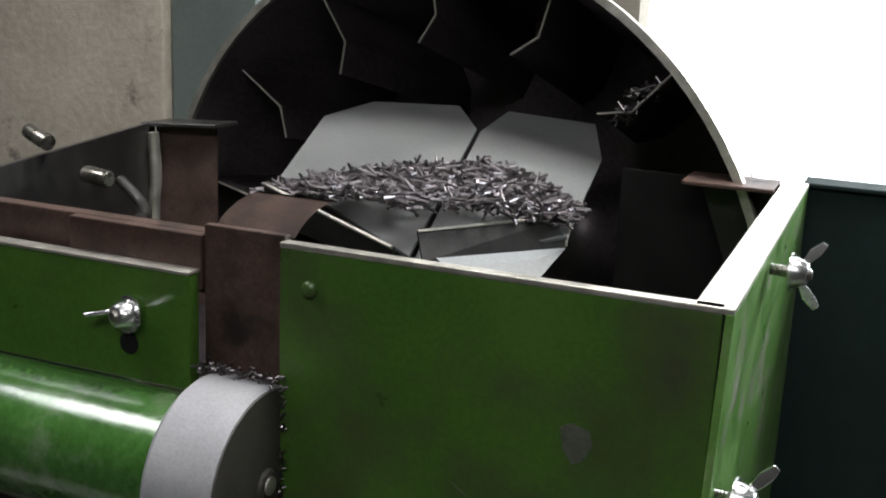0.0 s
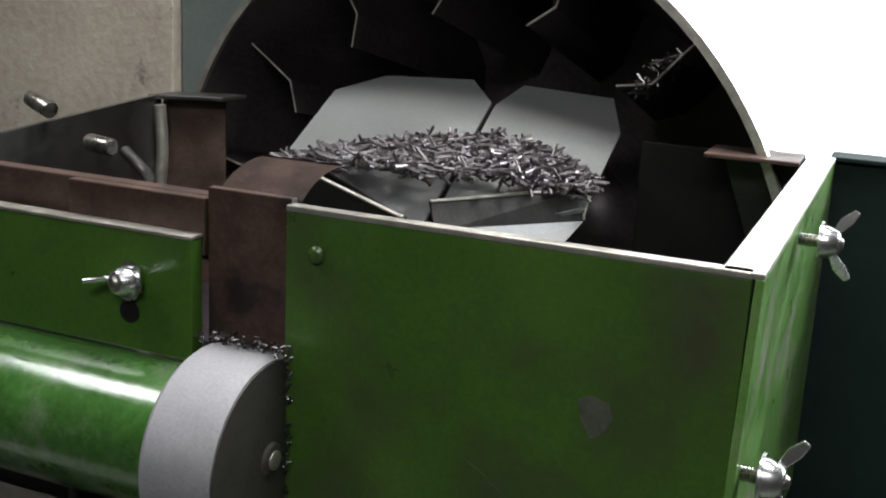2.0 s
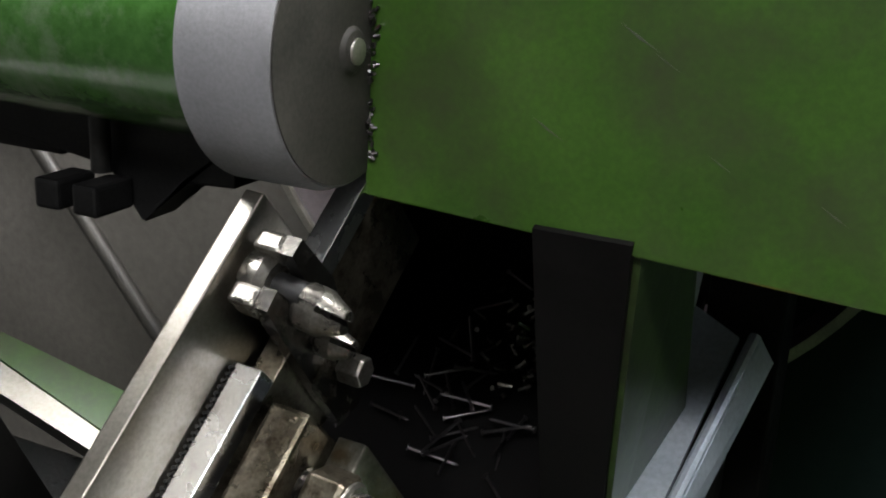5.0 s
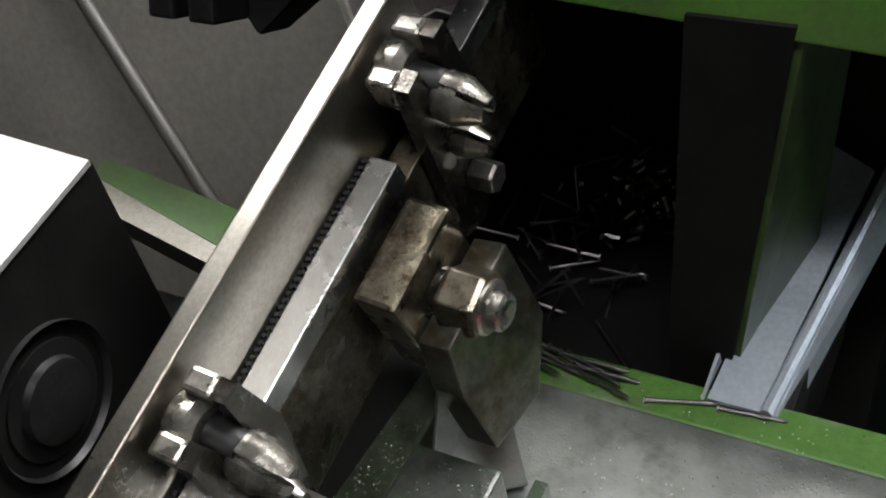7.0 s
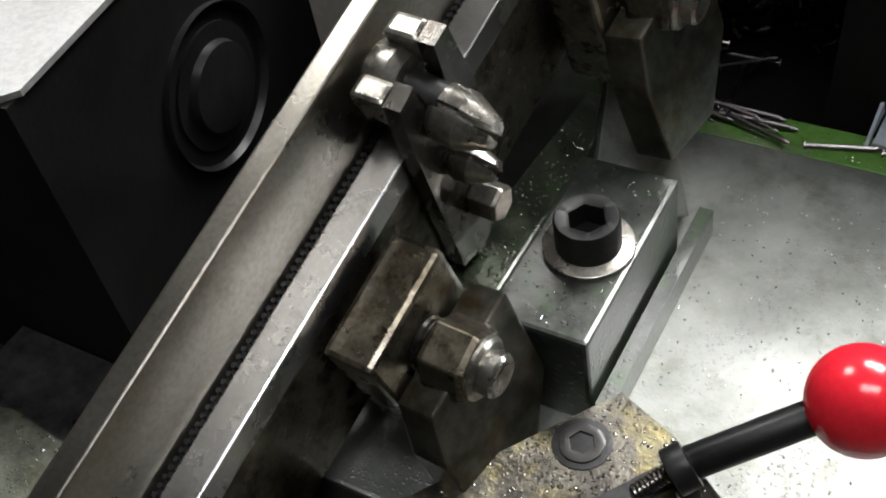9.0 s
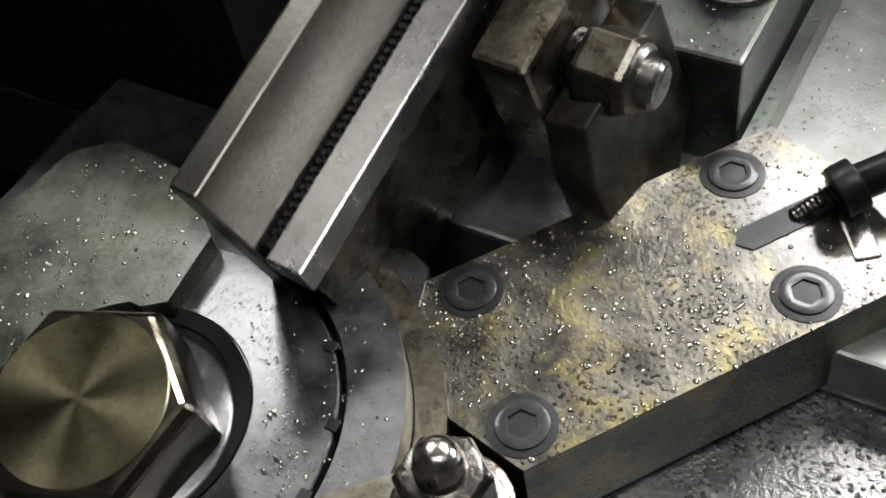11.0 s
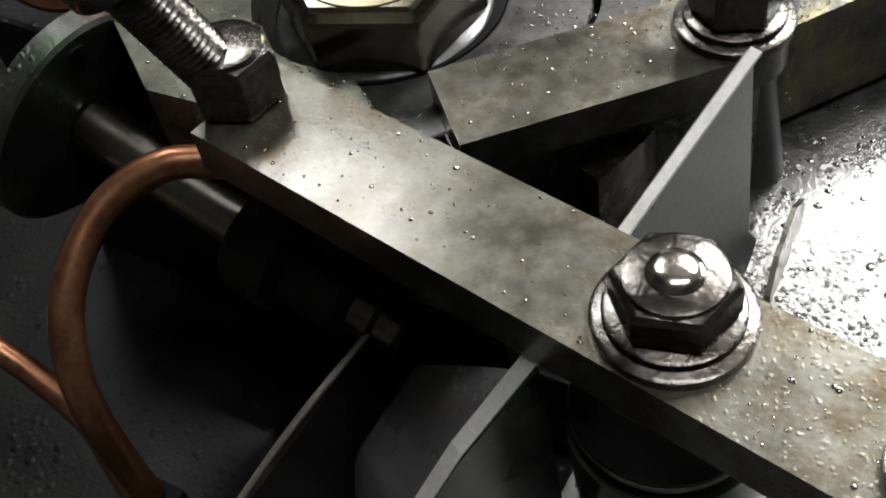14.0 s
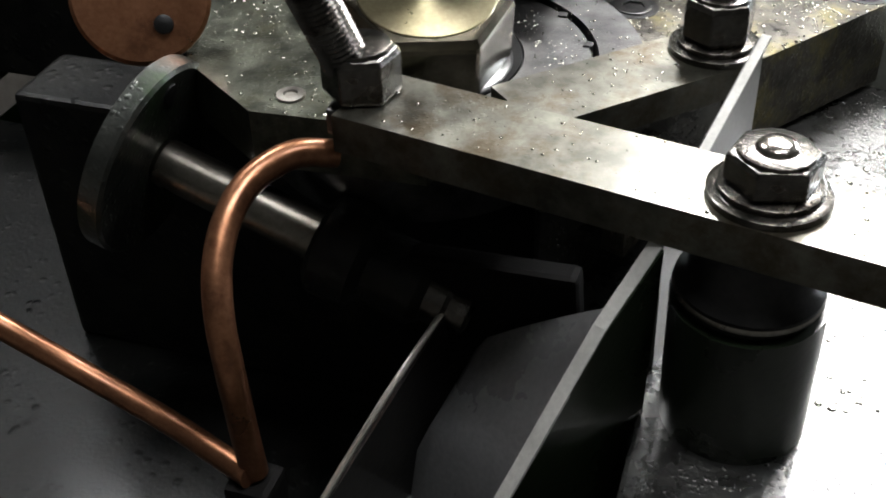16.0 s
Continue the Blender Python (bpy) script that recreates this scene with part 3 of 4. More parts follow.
wing_nut(HOME, (-0.505, 0.577, 1.358), (-0.25, -1, 0.1), (-0.9, 0.2, -0.25), 0.022, "bright steel wing nut on the green guard plate")
wing_nut(HOME, (-0.078, 0.755, 1.409), (1, -0.05, 0), (0.1, 0.2, 1), 0.022, "bright steel wing nut on the hopper side")
wing_nut(HOME, (-0.084, 0.612, 1.297), (1, -0.05, 0), (0.1, 0.2, 1), 0.024, "steel wing nut low on the hopper side")

guard = thing("guard_panel", HOME, (0.4, 1.06, 0.0), "dark teal painted machine guard panel", "guard panel")
part("sheet", box(-0.098, 1.2, 1.056, 1.066, 0.0, 1.42, 0.002), TEAL, guard)
part("top_fold", box(-0.098, 1.2, 1.05, 1.09, 1.42, 1.424, 0.001), TEAL, guard)
part("lower_sheet", box(-0.24, -0.0985, 1.057, 1.065, 0.0, 1.10, 0.002), TEAL, guard)

# ---- drum ----
drum = thing("rotary_drum", DRUMF, (0, 0, -0.2), "dark sheet steel feeding drum with bent lifting flights", "drum")
part("shell", lathe((0, 0, -0.28), (0, 0, 1), [(0, 0.300), (0, 0.306), (0.28, 0.392), (0.28, 0.386), (0.004, 0.300)], 96, False), DRUM, drum, smooth=30)
part("rim", lathe((0, 0, -0.004), (0, 0, 1), [(0, 0.385), (0, 0.3935), (0.007, 0.3935), (0.007, 0.385), (0, 0.385)], 96, False), EDGE, drum, "worn bright rim", smooth=30)
part("back_disc", rod((0, 0, -0.286), (0, 0, -0.28), 0.306, 64), DRUM, drum)
part("hub", lathe((0, 0, -0.281), (0, 0, 1), [(0, 0.12), (0.03, 0.10), (0.05, 0.05)], 40), DRUM, drum, smooth=40)
for k in range(15):
    a = radians(-1.5 + 24.0 * k)

    def pol(r, da):
        return (r * math.cos(a + da), r * math.sin(a + da))
    bm = bmesh.new()
    front = [(*pol(0.376, 0), -0.035), (*pol(0.312, 0.01), -0.05), (*pol(0.283, 0.095), -0.05)]
    rear = [(*pol(0.305, 0), -0.278), (*pol(0.235, 0.01), -0.278), (*pol(0.205, 0.095), -0.278)]
    rr = [[bm.verts.new(p) for p in row_] for row_ in (rear, front)]
    for i in range(2):
        bm.faces.new((rr[0][i], rr[0][i + 1], rr[1][i + 1], rr[1][i]))
    bmesh.ops.solidify(bm, geom=bm.faces[:], thickness=0.003)
    fl = part("flight", bm, DRUM, drum)
    part("flight_edge", tube(front[:2], 0.0014, 6), EDGE, fl, "bare cut edge")
    part("flight_edge", tube(front[1:], 0.0014, 6), EDGE, fl, "bare cut edge")

tray = thing("chute_tray", HOME, (-0.42, 0.95, 1.30), "dull grey sheet steel chute tray inside the drum", "chute")
part("left_wing", slab([(-0.391, 0.80, 1.376), (-0.601, 0.95, 1.379), (-0.645, 1.12, 1.428), (-0.608, 1.17, 1.457), (-0.494, 1.17, 1.440), (-0.445, 1.10, 1.425)], -0.003), TRAY, tray)
part("right_wing", slab([(-0.385, 0.80, 1.376), (-0.442, 1.10, 1.425), (-0.435, 1.17, 1.445), (-0.333, 1.17, 1.454), (-0.30, 1.08, 1.422), (-0.281, 0.90, 1.37)], 0.003), TRAY, tray)
part("left_lip", slab([(-0.569, 0.86, 1.40), (-0.396, 0.78, 1.378), (-0.396, 0.785, 1.355), (-0.569, 0.866, 1.365)], 0.003), DARK, tray)
part("left_lip_edge", tube([(-0.569, 0.86, 1.40), (-0.396, 0.78, 1.378)], 0.002, 6), EDGE, tray)
part("right_lip", slab([(-0.382, 0.80, 1.39), (-0.291, 0.90, 1.392), (-0.281, 0.90, 1.369), (-0.372, 0.79, 1.367)], 0.003), DARK, tray)
part("right_lip_edge", tube([(-0.382, 0.80, 1.39), (-0.291, 0.90, 1.392), (-0.281, 0.90, 1.369)], 0.0015, 6), EDGE, tray)
part("front_skirt", slab([(-0.357, 0.782, 1.374), (-0.281, 0.90, 1.368), (-0.285, 0.84, 1.354), (-0.33, 0.79, 1.352)], 0.003), TRAY, tray)
part("carrier", box(-0.46, -0.40, 0.86, 1.40, 1.27, 1.34, 0.003), DARK, tray)


def nail_into(verts, faces, m, length, r, head=True):
    base = len(verts)
    rings = [(0, r), (length, r)] if not head else [(0, r * 2.0), (r * 0.8, r * 2.0), (r * 0.9, r), (length - r * 2, r), (length, r * 0.3)]
    for z, rad in rings:
        for k in range(6):
            verts.append(m @ Vector((rad * math.cos(k * math.pi / 3), rad * math.sin(k * math.pi / 3), z)))
    for i in range(len(rings) - 1):
        for k in range(6):
            j = (k + 1) % 6
            faces.append((base + i * 6 + k, base + i * 6 + j, base + (i + 1) * 6 + j, base + (i + 1) * 6 + k))
    faces.append(tuple(base + k for k in range(5, -1, -1)))
    faces.append(tuple(base + (len(rings) - 1) * 6 + k for k in range(6)))


def nail_heap(name, label, poses, length, r, head=True, material=None):
    vs, fs = [], []
    for m in poses:
        nail_into(vs, fs, m, length * random.uniform(0.95, 1.05), r, head)
    me = bpy.data.meshes.new(name)
    me.from_pydata([tuple(v) for v in vs], [], fs)
    me.materials.append(material or NAIL)
    return tagged(new(name, me), label, "nails", "", "stuff")


def rand_pose(p, spread=0.5, up=Vector((0, 0, 1))):
    d = Vector((random.gauss(0, 1), random.gauss(0, 1), random.gauss(0, spread))).normalized()
    return Matrix.Translation(p) @ d.to_track_quat("Z", "Y").to_matrix().to_4x4()


heap = []
while len(heap) < 2300:
    x = random.uniform(-0.585, -0.285)
    y0 = 0.795 + 0.42 * abs(x + 0.39) if x < -0.39 else 0.80 + 0.95 * (x + 0.39)
    crest = max(0.0, 1 - abs((x + 0.40) / 0.19) ** 1.6) if x < -0.40 else max(0.0, 1 - ((x + 0.40) / 0.125) ** 2)
    y1 = y0 + 0.03 + (1.03 - y0) * crest
    w_ = random.random() ** 1.2
    y = y0 + (y1 - y0) * w_
    floor_z = 1.372 + 0.16 * (y - 0.80) * (0.6 + abs(x + 0.42))
    z = floor_z + 0.040 * crest * (1 - w_ ** 3) + random.uniform(-0.004, 0.004)
    heap.append(rand_pose(Vector((x, y, z)), 0.2))
nail_heap("nail_blank_heap", "heap of short bright nail blanks on the chute tray", heap, 0.0145, 0.0015, False)
lift = []
for k in range(2):
    a = radians(22.5 + 24 * k)
    for i in range(80 * k + 30):
        r = random.uniform(0.285, 0.340 if k else 0.31)
        p = DRUMF @ Vector((r * math.cos(a + 0.02), r * math.sin(a + 0.02) + 0.006, random.uniform(-0.10, -0.04)))
        lift.append(rand_pose(p, 0.4))
nail_heap("lifted_nail_blanks", "loose nail blanks lying on the drum flights", lift, 0.0145, 0.0015, False)

# ---- feed roller and pipe ----
rol = thing("feed_roller", HOME, (-0.415, 0.572, 1.18), "light grey rubber covered feed roller with a dark face", "roller")
AX = Vector((1, 0.0, 0.0))
rc = Vector((-0.388, 0.570, 1.256))
part("tyre", lathe(rc - AX * 0.055, rc, [(0, 0.066), (0.004, 0.0695), (0.047, 0.0695), (0.053, 0.067), (0.053, 0.05)], 72), RUBBER, rol, smooth=40)
part("face", lathe(rc - AX * 0.006, rc + AX, [(0, 0.0665), (0.005, 0.066), (0.006, 0.012), (0.008, 0.010), (0.009, 0.006)], 60), FACE, rol, "dark spinning end face", smooth=20)
part("axle_end", lathe(rc, rc + AX, [(0, 0.007), (0.004, 0.0065), (0.005, 0.004)], 24), EDGE, rol, smooth=40)
pipe = thing("drive_pipe", HOME, (-0.65, 0.575, 1.20), "thick green painted drive pipe, glossy with oil", "pipe")
part("pipe", rod((-1.3, 0.585, 1.255), (-0.446, 0.572, 1.255), 0.052, 64), GLOSS_GREEN, pipe, smooth=50)
brk = thing("pipe_bracket", HOME, (-0.54, 0.585, 1.15), "black clamp bracket with square-headed bolts under the pipe", "bracket")
part("arm", slab([(-0.72, 0.585, 1.21), (-0.56, 0.585, 1.205), (-0.47, 0.585, 1.195), (-0.47, 0.585, 1.17), (-0.51, 0.585, 1.168), (-0.535, 0.585, 1.14), (-0.56, 0.585, 1.17), (-0.72, 0.585, 1.19)], 0.03, 0.002), BLACK, brk)
for x in (-0.577, -0.549):
    part("square_bolt", box(x - 0.009, x + 0.009, 0.553, 0.584, 1.149, 1.167, 0.0025), BLACK, brk)
part("eye_bolt", rod((-0.555, 0.575, 1.17), (-0.555, 0.575, 1.215), 0.006, 14), DARK, brk, smooth=40)
part("hanger", box(-0.70, -0.60, 0.59, 0.62, 1.17, 1.23, 0.002), BLACK, brk)

crumbs = [rand_pose(Vector((random.uniform(-0.45, -0.385), random.uniform(0.575, 0.59), 1.325 + random.uniform(0, 0.006))), 0.3) for i in range(110)]
crumbs += [rand_pose(Vector((-0.388 + random.uniform(0, 0.003), 0.587, random.uniform(1.20, 1.325))), 0.8) for i in range(70)]
nail_heap("steel_crumbs", "tiny steel crumbs along the roller and panel gap", crumbs, 0.0032, 0.0008, False)

# ---- feed rail ----
rail = thing("feed_rail", RAIL, (0.01, -0.2, -0.10), "inclined machined steel feed rail with a nail slot", "rail")
part("tall_plate", box(-0.003, 0.0085, -0.415, 0.004, -0.12, 0.0, 0.0012), RAILM, rail)
part("low_plate", box(0.0118, 0.0272, -0.415, -0.066, -0.058, -0.044, 0.0010), BRIGHT, rail, "ground strip, paler to hold its window reflection")
part("upper_strip", box(0.0118, 0.0272, -0.030, 0.06, -0.058, -0.044, 0.0010), BRIGHT, rail, "ground strip, paler to hold its window reflection")
part("side_plate", box(0.0118, 0.0268, -0.413, 0.06, -0.122, -0.0582, 0.0010), BRASSY, rail, "brown oily side of the rail")
part("slot_floor", box(0.0086, 0.0117, -0.41, -0.066, -0.115, -0.0465, 0), BLACK, rail)
part("support_leg", box(0.0, 0.026, -0.30, -0.10, -0.19, -0.12, 0.002), DARK, rail)
vs, fs = [], []
for i in range(94):
    y = -0.405 + i * 0.0036
    nail_into(vs, fs, Matrix.Translation((0.0103, y, -0.0432)) @ Euler((math.pi, 0, 0)).to_matrix().to_4x4(), 0.03, 0.00058)
me = bpy.data.meshes.new("nail_row")
me.from_pydata([tuple(v) for v in vs], [], fs)
me.materials.append(BLACK)
ob = tagged(new("nail_row", me), "row of hanging nails in the rail slot", "nails", "", "stuff")
ob.matrix_world = RAIL


def rail_clamp(y, label):
    """Notched clamp plate beside the rail with two prongs, a domed screw, a slotted screw and a hexagon bolt."""
    t = thing("rail_clamp", RAIL, (0.033, y, -0.10), label, "clamp", "clamps on the rail")
    bm = prism([(y - 0.030, -0.030), (y - 0.027, -0.010), (y - 0.016, -0.009), (y - 0.014, -0.027), (y - 0.001, -0.025), (y + 0.001, -0.006), (y + 0.011, -0.006), (y + 0.013, -0.045),
                (y - 0.008, -0.118), (y - 0.020, -0.128), (y - 0.037, -0.120)], 0.0, 0.008, 0.0012)
    bmesh.ops.transform(bm, verts=bm.verts, matrix=Matrix(((0, 0, 1, 0.0285), (1, 0, 0, 0), (0, 1, 0, 0), (0, 0, 0, 1))))
    part("plate", bm, NUT, t)
    part("knob", lathe((0.0085, y - 0.008, -0.026), (0.03, y - 0.008, -0.026), [(0, 0.014), (0.003, 0.017), (0.012, 0.017), (0.016, 0.013)], 32), STEEL, t, smooth=40)
    part("neck", rod((0.022, y - 0.008, -0.026), (0.04, y - 0.009, -0.028), 0.008, 20), BLACK, t, smooth=40)
    for y0, y1, z0, z1 in ((y + 0.0005, y + 0.0115, -0.020, -0.0055), (y - 0.0275, y - 0.0165, -0.024, -0.0085)):
        part("prong", box(0.013, 0.0285, y0, y1, z0, z1, 0.0022), STEEL, t)
    part("slotted_screw", slotted_cone((0.0365, y - 0.010, -0.032), (0.075, y - 0.013, -0.036), 0.0120, 0.026, 0.0032, 105), STEEL, t, smooth=24)
    part("small_slotted_screw", slotted_cone((0.0365, y - 0.014, -0.062), (0.075, y - 0.014, -0.062), 0.0085, 0.020, 0.003, 100), STEEL, t, smooth=24)
    part("hex_bolt", hex_nut((0.0365, y - 0.0135, -0.094), (0.051, y - 0.0135, -0.094), 0.015, 10), STEEL, t)
    return t


rail_clamp(-0.022, "oily notched steel clamp at the top of the rail")
rail_clamp(-0.205, "oily notched steel clamp halfway down the rail")


def rail_stop(y, label):
    """Block beside the rail with a big nut on a cross bolt."""
    t = thing("rail_stop", RAIL, (0.045, y, -0.16), label, "block", "blocks beside the rail")
    part("block", box(0.033, 0.056, y - 0.028, y + 0.028, -0.125, -0.055, 0.0025), BRASSY, t)
    bm = slab([(0.058, y + 0.030, -0.085), (0.072, y + 0.020, -0.130), (0.0756, y - 0.012, -0.156), (0.076, y - 0.048, -0.145), (0.0616, y - 0.040, -0.1086), (0.057, y - 0.028, -0.085)], -0.020, 0.0015)
    part("foot", bm, BAR, t)
    part("thread", threaded((0.056, y - 0.002, -0.082), (0.063, y - 0.002, -0.082), 0.012), NUT, t, smooth=30)
    part("nut", hex_nut((0.062, y - 0.002, -0.082), (0.083, y - 0.002, -0.082), 0.029, 8), BRASSY, t)
    part("washer_face", lathe((0.0828, y - 0.002, -0.082), (0.09, y - 0.002, -0.082), [(0, 0.0135), (0.0015, 0.0135), (0.003, 0.0120)], 32), STEEL, t, smooth=40)
    part("stud", lathe((0.083, y - 0.002, -0.082), (0.1, y - 0.002, -0.082), [(0, 0.0095), (0.008, 0.0095), (0.0095, 0.0082), (0.0095, 0.004), (0.0085, 0.002)], 24), STEEL, t, smooth=30)
    return t


rail_stop(-0.103, "brass-toned oily stop block with a large nut")
rail_stop(-0.288, "worn oily stop block with a large nut low on the rail")

# ---- machine bed (tilted towards the viewer) ----
bed = thing("machine_bed", BED, (-0.2, 0.8, 0.45), "oily grey machine bed with a green painted edge", "machine bed")
part("bed_plate", box(-0.445, 0.35, 0.70, 0.968, 0.55, 0.60, 0.002), BED_MAT, bed)
part("green_edge", box(-0.445, 0.35, 0.968, 0.995, 0.54, 0.5985, 0.002), GREEN_WORN, bed, "chipped green edge")
part("lower_bed", box(-0.345, 0.35, 0.36, 0.70, 0.50, 0.574, 0.002), CAST, bed, "wet speckled cast iron")
part("sump", box(-1.0, -0.345, 0.15, 0.70, 0.40, 0.46, 0.002), SUMP, bed, "oily sump, blackened as shade")
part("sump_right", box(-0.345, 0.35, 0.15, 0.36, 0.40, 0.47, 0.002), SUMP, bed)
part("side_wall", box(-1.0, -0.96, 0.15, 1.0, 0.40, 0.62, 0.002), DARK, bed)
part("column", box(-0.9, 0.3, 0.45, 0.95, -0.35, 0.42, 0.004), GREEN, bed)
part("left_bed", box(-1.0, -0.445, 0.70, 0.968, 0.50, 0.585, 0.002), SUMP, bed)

clampb = thing("clamp_block", BED, (-0.352, 0.82, 0.60), "dark oily clamp block on a green shim", "clamp block")
part("block", box(-0.378, -0.331, 0.772, 0.875, 0.600, 0.656, 0.002), CLAMPM, clampb)
part("rail_shim", prism([(-0.329, 0.772), (-0.322, 0.772), (-0.322, 0.898), (-0.329, 0.898)], 0.6005, 0.617, 0.001), CLAMPM, clampb)
part("green_base", box(-0.437, -0.384, 0.775, 0.935, 0.6, 0.641, 0.002), OILGREEN, clampb, "oily chipped green base")
part("wedge", slab([(-0.382, 0.875, 0.601), (-0.34, 0.905, 0.601), (-0.37, 0.945, 0.655), (-0.39, 0.93, 0.67)], 0.01, 0.001), BED_MAT, clampb)
cap_screw("clamp_screw", (-0.352, 0.822, 0.656), (0, 0, 1), 0.0145, 0.019, BED, "dark socket head screw with a washer on the clamp block", True, BLACK)

chips = []
for x0, x1, y0, y1, w, n in ((-0.435, -0.386, 0.778, 0.93, 0.6415, 420), (-0.376, -0.333, 0.775, 0.873, 0.6565, 130), (-0.33, -0.22, 0.72, 0.95, 0.6005, 220), (-0.33, 0.0, 0.969, 0.994, 0.599, 120)):
    for i in range(n):
        p = BED @ Vector((random.uniform(x0, x1), random.uniform(y0, y1), w))
        d = (BED.to_3x3() @ Vector((random.gauss(0, 1), random.gauss(0, 1), random.uniform(0, 0.5)))).normalized()
        chips.append(Matrix.Translation(p) @ d.to_track_quat("Z", "Y").to_matrix().to_4x4())
nail_heap("steel_chips", "tiny bright steel chips strewn over the clamp and bed", chips, 0.0011, 0.00024, False, BRIGHT)

blk = thing("die_block", BED, (-0.63, 0.80, 0.585), "large machined block, top painted as lit, sides as shaded", "block")
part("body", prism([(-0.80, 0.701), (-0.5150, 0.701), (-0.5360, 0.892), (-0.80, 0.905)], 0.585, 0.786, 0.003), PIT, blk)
part("top", prism([(-0.80, 0.70), (-0.522, 0.70), (-0.5140, 0.709), (-0.5345, 0.890), (-0.80, 0.906)], 0.7862, 0.789, 0.001), SATIN, blk, "machined top, pale as if lit")
part("boss", lathe((-0.533, 0.805, 0.712), (-0.50, 0.8084, 0.712), [(0, 0.039), (0.010, 0.039), (0.004, 0.036), (0.005, 0.030), (0.008, 0.030), (0.008, 0.022), (0.012, 0.021), (0.013, 0.015)], 40), BLACK, blk, "dark greasy round boss", smooth=35)
part("top_counterbore", lathe((-0.541, 0.794, 0.789), (-0.541, 0.794, 1), [(0, 0.0135), (0.0006, 0.0135), (0.0008, 0.0115)], 28), BLACK, blk, smooth=40)
socket_head("top_screw", (-0.541, 0.794, 0.7885), (0, 0, 1), 0.0105, 0.004, blk, STEEL)
part("ledge", prism([(-0.64, 0.958), (-0.47, 0.915), (-0.47, 0.905), (-0.64, 0.940)], 0.685, 0.700, 0.001), RAILM, blk)
part("green_ledge", prism([(-0.64, 0.960), (-0.47, 0.917), (-0.47, 0.950), (-0.64, 0.975)], 0.680, 0.697, 0.001), GREEN, blk, "dark green painted ledge")

# ---- catch bin and side chute ----
binn = thing("catch_bin", BED, (-0.4, 1.1, 0.5), "oily catch bin in near-black shade colour, littered with nails", "bin")
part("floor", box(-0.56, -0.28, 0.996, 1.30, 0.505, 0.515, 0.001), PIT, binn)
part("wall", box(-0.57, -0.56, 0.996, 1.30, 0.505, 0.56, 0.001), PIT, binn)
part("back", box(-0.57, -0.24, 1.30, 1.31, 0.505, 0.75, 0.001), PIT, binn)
part("paper_rag", slab([(-0.36, 1.20, 0.517), (-0.30, 1.21, 0.520), (-0.305, 1.25, 0.535), (-0.35, 1.26, 0.53), (-0.40, 1.24, 0.52)], 0.002), GREYWALL, binn, "crumpled grey rag")
loose = []
for i in range(42):
    p = BED @ Vector((random.gauss(-0.42, 0.045), random.gauss(1.11, 0.05), 0.518 + abs(random.gauss(0, 0.010))))
    d = (BED.to_3x3() @ Vector((random.gauss(0.0, 1), random.gauss(0, 1), random.gauss(0, 0.35)))).normalized()
    loose.append(Matrix.Translation(p) @ d.to_track_quat("Z", "Y").to_matrix().to_4x4())
for i in range(12):
    p = BED @ Vector((random.uniform(-0.385, -0.34), 0.985 + random.uniform(-0.006, 0.012), 0.6015 + 0.0015 * (i % 3)))
    d = (BED.to_3x3() @ Vector((1, random.uniform(-0.35, 0.05), 0))).normalized()
    loose.append(Matrix.Translation(p) @ d.to_track_quat("Z", "Y").to_matrix().to_4x4())
for p0, p1 in (((-0.262, 0.982, 0.6005), (-0.228, 0.985, 0.6005)), ((-0.30, 0.974, 0.6015), (-0.27, 0.982, 0.6015))):
    q0, q1 = BED @ Vector(p0), BED @ Vector(p1)
    loose.append(Matrix.Translation(q0) @ (q1 - q0).to_track_quat("Z", "Y").to_matrix().to_4x4())
nail_heap("loose_nails", "finished nails scattered in the bin and along the bed edge", loose, 0.038, 0.0012)

scrap = []
for i in range(240):
    p = BED @ Vector((random.gauss(-0.365, 0.03), random.gauss(1.205, 0.022), 0.520 + abs(random.gauss(0, 0.010))))
    scrap.append(rand_pose(p, 0.7))
nail_heap("oily_scrap_pile", "pile of dark oily steel scrap at the back of the bin", scrap, 0.011, 0.0022, False, NUT)

chute = thing("side_chute", BED, (-0.24, 1.08, 0.56), "sheet steel angle chute beside the bin, cold window light in its colour", "chute")
part("floor", slab([(-0.268, 0.985, 0.600), (-0.240, 0.985, 0.600), (-0.222, 1.165, 0.62), (-0.255, 1.185, 0.62)], 0.003), SKYLIT_STEEL, chute)
part("side", slab([(-0.236, 0.985, 0.600), (-0.236, 0.985, 0.57), (-0.205, 1.17, 0.60), (-0.212, 1.165, 0.625)], 0.004), SKYLIT_STEEL, chute)
part("fold", tube([(-0.237, 0.985, 0.602), (-0.212, 1.165, 0.626)], 0.004, 8), SKYLIT_STEEL, chute)
part("wall", slab([(-0.272, 0.985, 0.600), (-0.258, 1.19, 0.62), (-0.252, 1.20, 0.665), (-0.268, 1.17, 0.655)], 0.002), SKYLIT_STEEL, chute)
part("prop", box(-0.26, -0.225, 0.99, 1.16, 0.50, 0.598, 0.001), DARK, chute)
post = thing("bed_post", BED, (-0.268, 1.04, 0.50), "oil-stained green angle post, front blackened as shade", "post")
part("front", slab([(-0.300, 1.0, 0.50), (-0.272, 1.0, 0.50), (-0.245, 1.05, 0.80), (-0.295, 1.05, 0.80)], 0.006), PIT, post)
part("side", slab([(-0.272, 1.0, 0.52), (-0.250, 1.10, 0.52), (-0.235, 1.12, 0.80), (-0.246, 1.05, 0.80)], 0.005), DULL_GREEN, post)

# ---- slotted plate, lever ----
PU, PV = Vector((0.59, 0.807)), Vector((0.807, -0.59))
